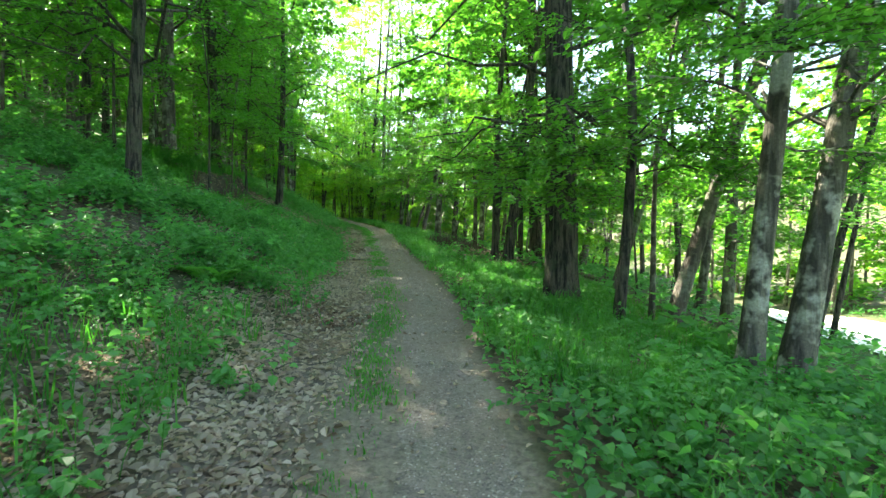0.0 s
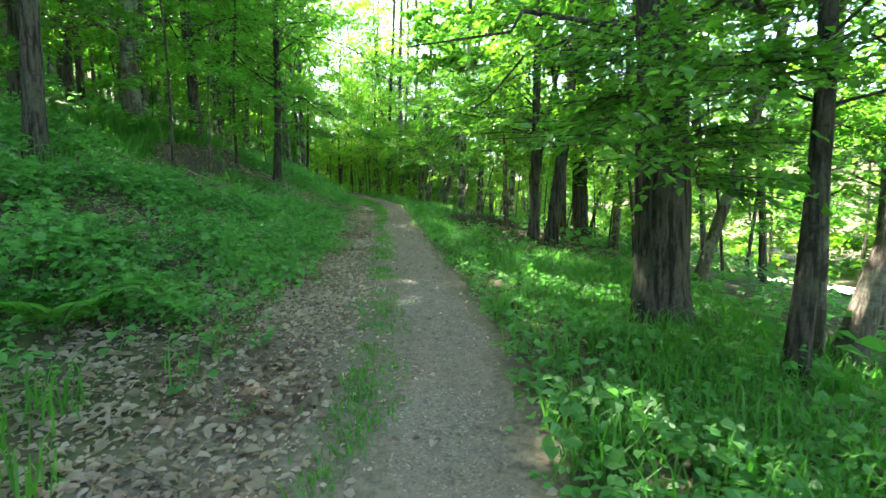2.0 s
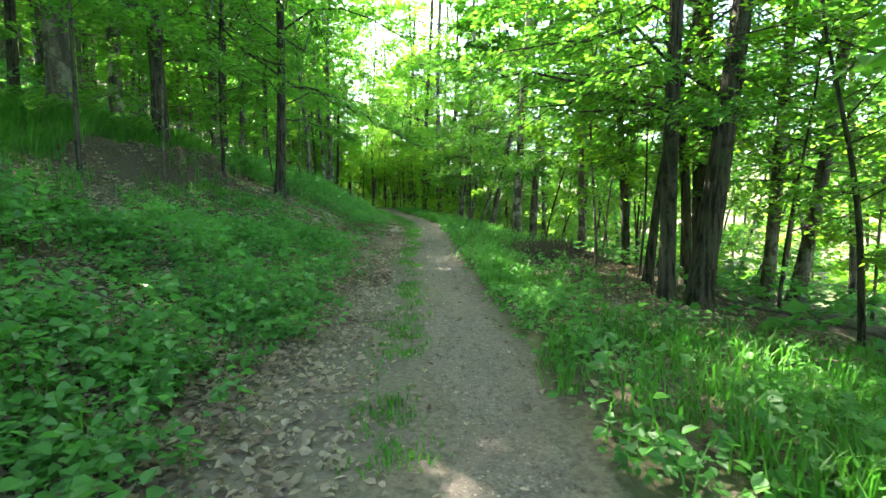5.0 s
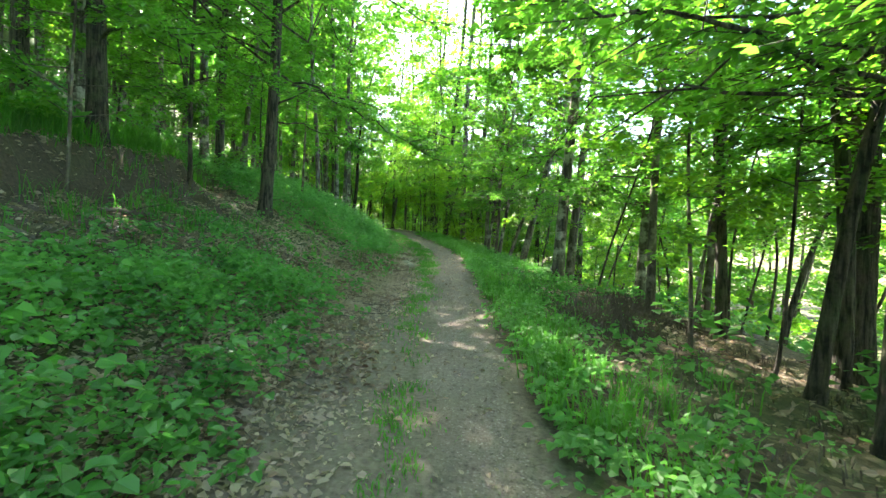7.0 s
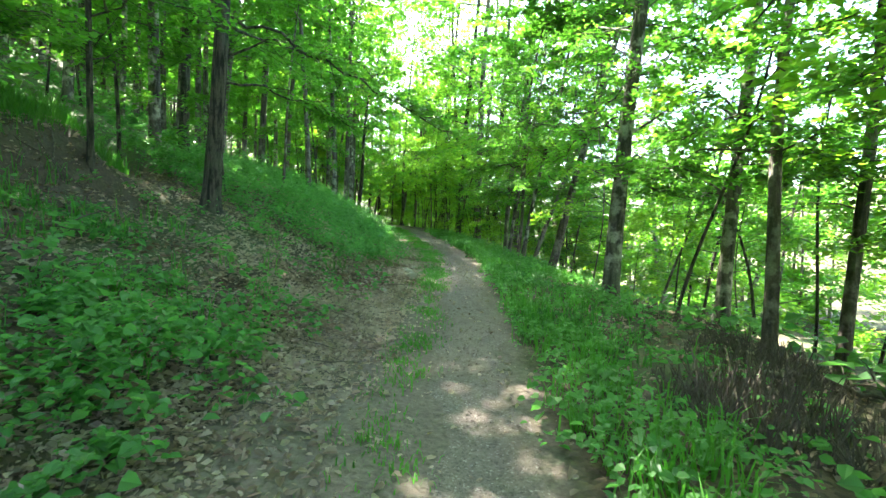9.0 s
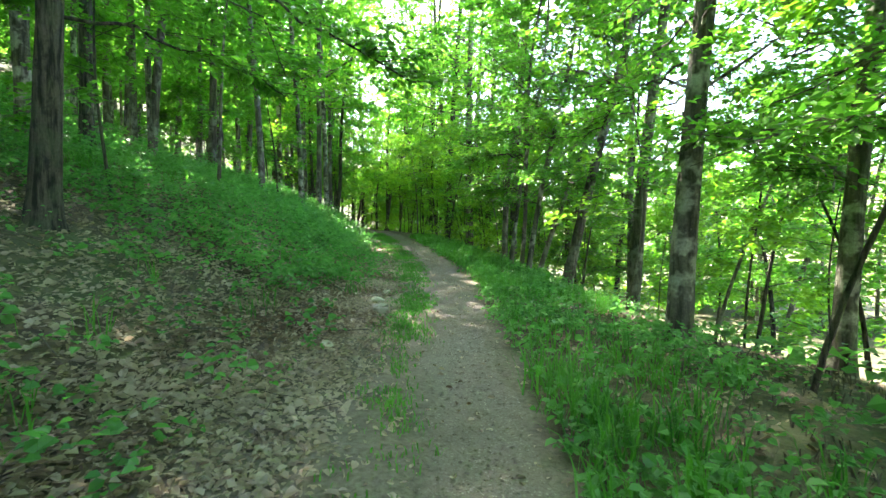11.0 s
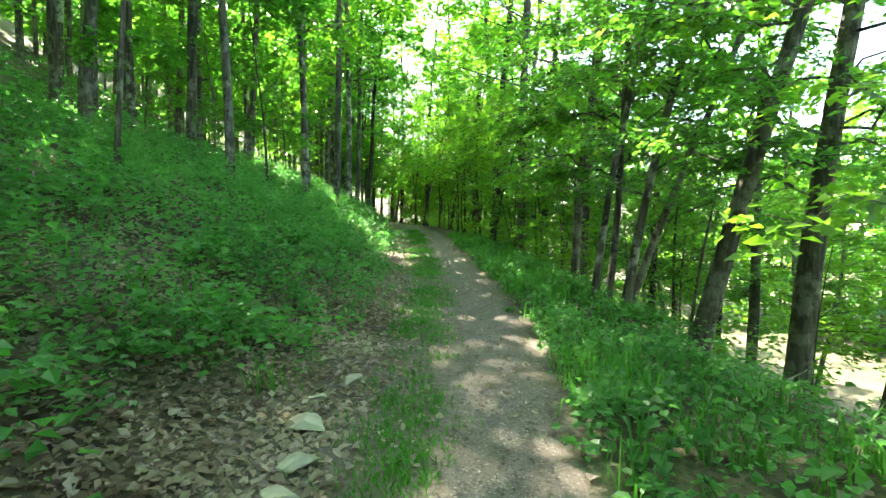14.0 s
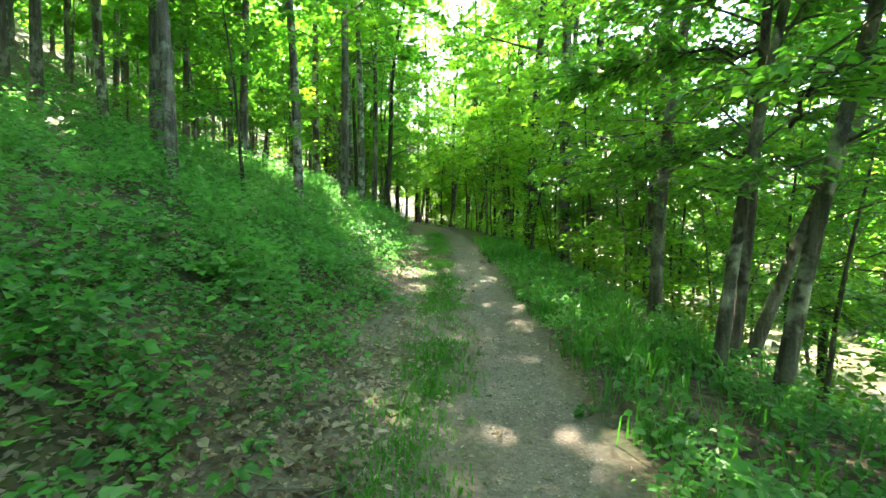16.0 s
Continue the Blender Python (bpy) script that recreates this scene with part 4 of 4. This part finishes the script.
x, y, g = scatter(620, (0.6, 2.6), (2, 30), 52, lambda d, y, x: 0.2 + 0.8 * step(0.4, 0.6, patchy(x, y, 1.7, 2.2)))
stuff("broadleaf_plants", herb_mesh("broadleaf_plants", x, y, g, 0.22, 9, 0.08, HERB, 0.18), "low broad-leaved plants in the downhill verge", "undergrowth")


# ---- single things ----
def make_stone(x, y, size, seed, label):
    g = np.random.default_rng(seed)
    bm = bmesh.new()
    bmesh.ops.create_icosphere(bm, subdivisions=3, radius=1)
    ax = g.normal(0, 1, (9, 3))
    ax /= np.linalg.norm(ax, axis=1, keepdims=True)
    cut = g.uniform(0.4, 0.7, 9)
    for v in bm.verts:
        c = np.array(v.co)
        for a, k in zip(ax, cut):
            o = c @ a
            if o > k:
                c = c - a * (o - k)
        v.co = Vector(c * size * np.array([1.0, 0.8, 0.42]))
    me = bpy.data.meshes.new("stone")
    bm.to_mesh(me)
    bm.free()
    me.materials.append(STONE)
    ob = tagged(new("stone", me), label, "stone", "stones beside the path")
    ob.matrix_world = pose(x, y, float(land(x, y)) + size * 0.3, g.uniform(-12, 12), g.uniform(-12, 12), g.uniform(0, 360))
    return ob


for i, (x, y, z) in enumerate([(-4.57, 25.1, 0.19), (-4.38, 24.68, 0.16), (-4.27, 24.32, 0.14), (-4.67, 25.93, 0.12), (-4.28, 22.45, 0.1), (-4.75, 25.5, 0.09)]):
    make_stone(x, y, z, 60 + i, "flat pale angular stone among dead leaves")


def bent_line(a, b, sag, g, k=9, jit=0.04):
    t = np.linspace(0, 1, k)[:, None]
    p = np.array(a) * (1 - t) + np.array(b) * t
    p[:, 2] += sag * 4 * (t[:, 0] * (1 - t[:, 0]))
    p[1:-1] += g.normal(0, jit, (k - 2, 3))
    return p


def fallen_branch(x, y, az, length, r, seed, mat=DEADWOOD, label="fallen dead branch lying on the slope"):
    g = np.random.default_rng(seed)
    n = 12
    t = np.linspace(0, 1, n)
    px, py = x + np.cos(az) * length * t + g.normal(0, 0.03, n), y + np.sin(az) * length * t + g.normal(0, 0.03, n)
    pts = np.stack([px, py, land(px, py) + r * 0.6 + 0.04 * np.abs(g.normal(0, 1, n))], -1)
    v, f = tube_arrays(pts[None], (r * (1 - 0.7 * t))[None], 8)
    ob = tagged(new("fallen_branch", None), label, "branch", "fallen branches")
    org = pts[0].copy()
    ob.location = Vector(org)
    part("stem", mesh_from("stem", v - org, f, mat, None, True), ob)
    for _ in range(5):
        i = g.integers(2, n - 1)
        a2 = az + g.choice([-1, 1]) * g.uniform(0.4, 1.1)
        L = length * g.uniform(0.12, 0.35)
        end = pts[i] + np.array([np.cos(a2) * L, np.sin(a2) * L, g.uniform(0.0, 0.5) * L])
        v, f = tube_arrays(bent_line(pts[i], end, 0.02, g, 6, 0.015)[None], (r * 0.4 * (1 - 0.75 * np.linspace(0, 1, 6)))[None], 5)
        part("twig", mesh_from("twig", v - org, f, mat, None, True), ob)
    return ob


for i, (x, y, az, L, r) in enumerate([(3.9, 10.2, 0.5, 3.4, 0.05), (5.2, 14.8, 2.6, 3.0, 0.045), (1.6, 12.4, -0.3, 1.8, 0.03), (2.8, 16.8, 0.9, 2.6, 0.05), (0.6, 19.6, 0.4, 2.2, 0.04),
                                      (-0.9, 29.2, 0.3, 1.9, 0.05), (0.1, 30.6, 1.3, 2.4, 0.06), (-2.9, 36.5, 1.4, 2.8, 0.06), (-7.0, 17.0, 1.2, 2.0, 0.03), (-6.2, 15.0, 0.4, 1.7, 0.028), (3.4, 7.4, 1.0, 2.0, 0.035)]):
    fallen_branch(x, y, az, L, r, 80 + i, *((PALE_WOOD, "bleached fallen branch at the foot of a tree") if i in (5, 6) else ()))


def make_fern(x, y, size, seed):
    g = np.random.default_rng(seed)
    ob = tagged(new("fern", None), "bright green fern with arching feathery fronds", "fern", "ferns")
    org = np.array([x, y, float(land(x, y))])
    ob.location = Vector(org)
    for i in range(9):
        az = i * 0.7 + g.uniform(-0.2, 0.2)
        k = 26
        t = np.linspace(0.08, 1, k)
        L = size * g.uniform(0.8, 1.1)
        r = L * 0.85 * t
        z = L * (0.95 * t - 0.62 * t ** 2)
        spine = np.stack([np.cos(az) * r, np.sin(az) * r, z], -1)
        side = np.array([-np.sin(az), np.cos(az), 0])
        out = np.array([np.cos(az), np.sin(az), 0.1])
        wid = L * 0.3 * np.sin(np.clip(t * 1.05, 0, 1) * math.pi) ** 0.7 * (1.15 - 0.6 * t) + 0.01
        p = np.concatenate([spine, spine])
        al = unit(np.concatenate([np.tile(side + 0.45 * out, (k, 1)), np.tile(-side + 0.45 * out, (k, 1))]) + g.normal(0, 0.05, (2 * k, 3)))
        w2 = np.concatenate([wid, wid])
        v, f = leaf_arrays(p, al, np.tile([0, 0, 1.0], (2 * k, 1)), w2, np.full(2 * k, 0.035 * size), 0.1, True)
        sv, sf = tube_arrays(np.concatenate([[[0, 0, -0.02]], spine])[None], np.full((1, k + 1), 0.004), 3)
        part("frond", mesh_from("frond", np.concatenate([v, sv]), [f, sf + len(v)], GRASS), ob)
    return ob


for i, (x, y, z) in enumerate([(-3.1, 6.6, 0.75), (-3.9, 8.0, 0.6), (-7.6, 29.5, 0.6), (-5.6, 12.6, 0.6)]):
    make_fern(x, y, z, 100 + i)


# brown heap of brushwood and withered stalks on the downhill edge
def make_brush(x, y, rad, tall, n, seed):
    g = np.random.default_rng(seed)
    a, rr = g.uniform(0, 6.28, n), rad * np.sqrt(g.random(n))
    p0 = np.stack([x + rr * np.cos(a), y + rr * np.sin(a), 0 * a], -1)
    p0[:, 2] = land(p0[:, 0], p0[:, 1]) - 0.02
    h = tall * (1 - 0.6 * (rr / rad) ** 2) * g.uniform(0.5, 1.1, n)
    p2 = p0 + np.stack([g.normal(0, 0.28, n) * h, g.normal(0, 0.28, n) * h, h], -1)
    mid = (p0 + p2) / 2 + g.normal(0, 0.04, (n, 3))
    v, f = tube_arrays(np.stack([p0, mid, p2], 1), np.full((n, 3), 0.007) * np.array([1.2, 1, 0.4]), 4)
    return mesh_from("brushwood", v, f, DEADWOOD)


stuff("brushwood", make_brush(0.05, 18.2, 0.75, 0.55, 420, 5), "heap of brown withered stalks and brushwood", "brushwood")
stuff("brushwood", make_brush(0.9, 20.3, 0.8, 0.45, 300, 6), "heap of brown withered stalks and brushwood", "brushwood")

# bare roots hanging over the cut bank
for i in range(9):
    g = np.random.default_rng(200 + i)
    y0 = 15.5 + i * 0.55 + g.uniform(-0.25, 0.25)
    x0 = float(centre(np.array(y0))) - 6.25 / float(slope_cos(np.array(y0)))
    a = np.array([x0, y0, float(land(x0, y0)) + 0.02])
    x1, y1 = x0 + g.uniform(0.5, 1.1), y0 + g.uniform(-1.0, 1.0)
    b = np.array([x1, y1, float(land(x1, y1)) + 0.02])
    pts = bent_line(a, b, 0.07, g, 8, 0.03)
    pts[:, 2] = np.maximum(pts[:, 2], land(pts[:, 0], pts[:, 1]) + 0.012)
    v, f = tube_arrays(pts[None], (g.uniform(0.008, 0.02) * (1 - 0.6 * np.linspace(0, 1, 8)))[None], 6)
    tagged(part("root", mesh_from("root", v, f, DEADWOOD, None, True)), "bare brown tree root over the earth bank", "root", "roots over the bank")

# long thin bough reaching over the path
def make_bough(a, b, sag, r, seed, sprays, label, leaf=0.1, reach=1.0):
    g = np.random.default_rng(seed)
    pts = bent_line(a, b, sag, g, 14, 0.035)
    org = pts[0].copy()
    ob = tagged(new("bough", None), label, "branch", "boughs over the path")
    ob.location = Vector(org)
    v, f = tube_arrays(pts[None], (r * (1 - 0.75 * np.linspace(0, 1, 14)))[None], 8)
    part("stem", mesh_from("stem", v - org, f, BARK_DARK, None, True), ob)
    q = g.uniform(0.3, 1.0, sprays)
    base = np.stack([np.interp(q, np.linspace(0, 1, 14), pts[:, i]) for i in range(3)], -1)
    main = math.atan2(b[1] - a[1], b[0] - a[0])
    ta = main + g.choice([-1, 1], sprays) * g.uniform(0.3, 1.2, sprays)
    tl = reach * g.uniform(0.35, 0.9, sprays)
    td = np.stack([np.cos(ta), np.sin(ta), g.normal(-0.12, 0.12, sprays)], -1)
    wv, wf = tube_arrays(np.stack([base, base + td * tl[:, None]], 1), np.full((sprays, 2), 0.006) * np.array([1, 0.4]), 4)
    tagged(part("twig_mass", mesh_from("twig_mass", wv - org, wf, BARK_DARK), ob), kind="stuff")
    per = 16
    w = g.uniform(0.05, 1.1, (sprays, per))
    lp = (base[:, None] + td[:, None] * (tl[:, None] * w)[..., None]).reshape(-1, 3) + g.normal(0, 0.03, (sprays * per, 3))
    sa = np.repeat(ta, per) + g.choice([-1, 1], sprays * per) * g.uniform(0.3, 1.1, sprays * per)
    al = unit(np.stack([np.cos(sa), np.sin(sa), g.normal(-0.35, 0.3, sprays * per)], -1))
    nm = unit(np.array([0, 0, 1.0]) + g.normal(0, 0.35, (sprays * per, 3)))
    sz = leaf * g.uniform(0.6, 1.3, sprays * per)
    part("foliage", mesh_from("foliage", *(lambda p, q: (p - org, q))(*leaf_arrays(lp, al, nm, sz, sz * 0.6, 0.2, True)), LEAF), ob)
    return ob


make_bough((2.25, 14.95, 2.75), (-1.1, 14.4, 3.65), 0.12, 0.032, 301, 22, "long thin dark bough with drooping leaves")
make_bough((-7.0, 22.0, 5.7), (-3.3, 22.35, 3.75), 0.12, 0.03, 302, 46, "drooping leafy bough over the bank")
make_bough((2.1, 8.5, 3.6), (0.6, 10.4, 4.0), 0.15, 0.03, 303, 30, "leafy bough of a stout tree")
make_bough((-2.2, 31.0, 3.3), (-3.7, 31.3, 3.3), 0.15, 0.022, 304, 44, "sunlit leafy bough reaching over the path")
make_bough((-2.3, 30.6, 4.2), (-3.8, 30.2, 4.0), 0.15, 0.022, 305, 44, "sunlit leafy bough reaching over the path")
make_bough((2.15, 8.75, 3.0), (1.8, 10.7, 2.4), 0.15, 0.022, 306, 46, "low leafy bough with large bright leaves", 0.13)
make_bough((-0.25, 24.0, 4.3), (-1.4, 24.4, 3.5), 0.12, 0.02, 307, 26, "leafy bough with bright leaves", 0.08)
make_bough((3.45, 5.3, 3.9), (1.7, 4.5, 3.2), 0.15, 0.022, 308, 34, "leafy bough with bright leaves")
make_bough((-0.3, 24.0, 3.2), (0.4, 21.6, 3.0), 0.12, 0.02, 309, 34, "leafy bough with bright leaves")
make_bough((-8.4, 18.4, 5.2), (-5.6, 16.6, 4.4), 0.2, 0.03, 310, 44, "drooping leafy bough over the bank")
for i, (a, b) in enumerate([((2.0, 8.2, 2.7), (0.95, 6.75, 1.95)), ((2.3, 8.25, 2.3), (1.55, 6.5, 1.6)), ((1.85, 8.3, 3.2), (1.1, 6.9, 2.45)), ((2.4, 8.3, 2.8), (1.9, 6.4, 2.2)),
                            ((3.4, 5.3, 3.4), (2.6, 3.7, 2.8)), ((4.0, 5.5, 3.6), (3.5, 3.7, 2.9)), ((3.45, 5.3, 4.2), (2.0, 4.6, 3.7)),
                            ((1.64, 15.1, 3.4), (0.7, 13.6, 3.1)), ((1.95, 14.9, 3.0), (1.7, 13.3, 2.6)), ((-0.25, 24.0, 3.7), (0.2, 22.6, 2.7)),
                            ((0.65, 31.5, 4.1), (-0.8, 29.6, 3.2)), ((-2.15, 30.3, 3.5), (-2.5, 28.3, 3.5)), ((-1.2, 29.55, 3.7), (-1.8, 27.7, 3.3)), ((-1.1, 29.55, 4.7), (-2.1, 27.4, 4.5))]):
    make_bough(a, b, 0.12, 0.02, 320 + i, 40, "low leafy bough reaching towards the path", 0.085)
make_bough((-7.3, 22.0, 4.6), (-5.6, 24.2, 4.2), 0.2, 0.026, 311, 36, "leafy bough of a leaning tree")

# high boughs added mostly above the view, to shade the path and its verges
for i, (a, b) in enumerate([((-6.3, 10.4, 9.5), (-3.0, 9.6, 11.5)), ((-6.2, 10.5, 11.0), (-3.2, 13.2, 12.8)), ((-6.3, 10.5, 12.5), (-4.2, 12.0, 14.0)), ((-9.2, 16.6, 11.0), (-5.6, 14.6, 12.6)),
                            ((-6.7, 22.0, 11.0), (-4.4, 19.6, 12.5)), ((-6.6, 22.0, 12.5), (-5.2, 24.8, 13.5)), ((-6.4, 10.3, 8.5), (-5.0, 7.4, 10.2))]):
    make_bough(a, b, 0.3, 0.05, 340 + i, 90, "added high leafy bough that keeps sun off the path", 0.24, 1.8)

# loose gravel on the trodden line
g = np.random.default_rng(400)
n = 15000
y = -1 + 34 * g.random(n) ** 1.3
d = g.normal(0, 0.25, n)
x = centre(y) + d / slope_cos(y)
z = land(x, y) + 0.014 - 0.03 * np.clip(np.abs(d) / 0.42, 0, 1) ** 6
sz = (0.004 + 0.018 * g.random(n) ** 3)[:, None, None] * np.array([1, 0.8, 0.55])
octa = np.array([[1, 0, 0], [0, 1, 0], [-1, 0, 0], [0, -1, 0], [0, 0, 1], [0, 0, -1.0]])
v = octa[None] * sz * g.uniform(0.7, 1.3, (n, 6, 1)) + np.stack([x, y, z], -1)[:, None]
f = np.array([[0, 1, 4], [1, 2, 4], [2, 3, 4], [3, 0, 4]])
stuff("loose_gravel", mesh_from("loose_gravel", v.reshape(-1, 3), (np.arange(n)[:, None, None] * 6 + f[None]).reshape(-1, 3), GRAVEL), "fine loose gravel scattered on the path", "gravel")

# single dead leaves that lie nearest to the path
litter = bpy.data.objects["leaf_litter"]
g = np.random.default_rng(410)
kinds = []
for i in range(8):
    al = unit(np.array([[1.0, 0, 0.05]]))
    L = g.uniform(0.06, 0.11)
    kinds.append(mesh_from("dead_leaf", *leaf_arrays(np.array([[-L / 2, 0, 0]]), al, np.array([[0, 0, 1.0]]), np.array([L]), np.array([L * g.uniform(0.45, 0.75)]), g.uniform(0.08, 0.3), True), DEAD))
for i in range(300):
    y = g.uniform(1.5, 12.5)
    x = float(centre(np.array(y))) - g.uniform(0.8, 2.6)
    ob = part("dead_leaf", kinds[i % 8], litter)
    ob.matrix_local = pose(x, y, float(land(x, y)) + 0.035, g.normal(0, 14), g.normal(0, 14), g.uniform(0, 360))
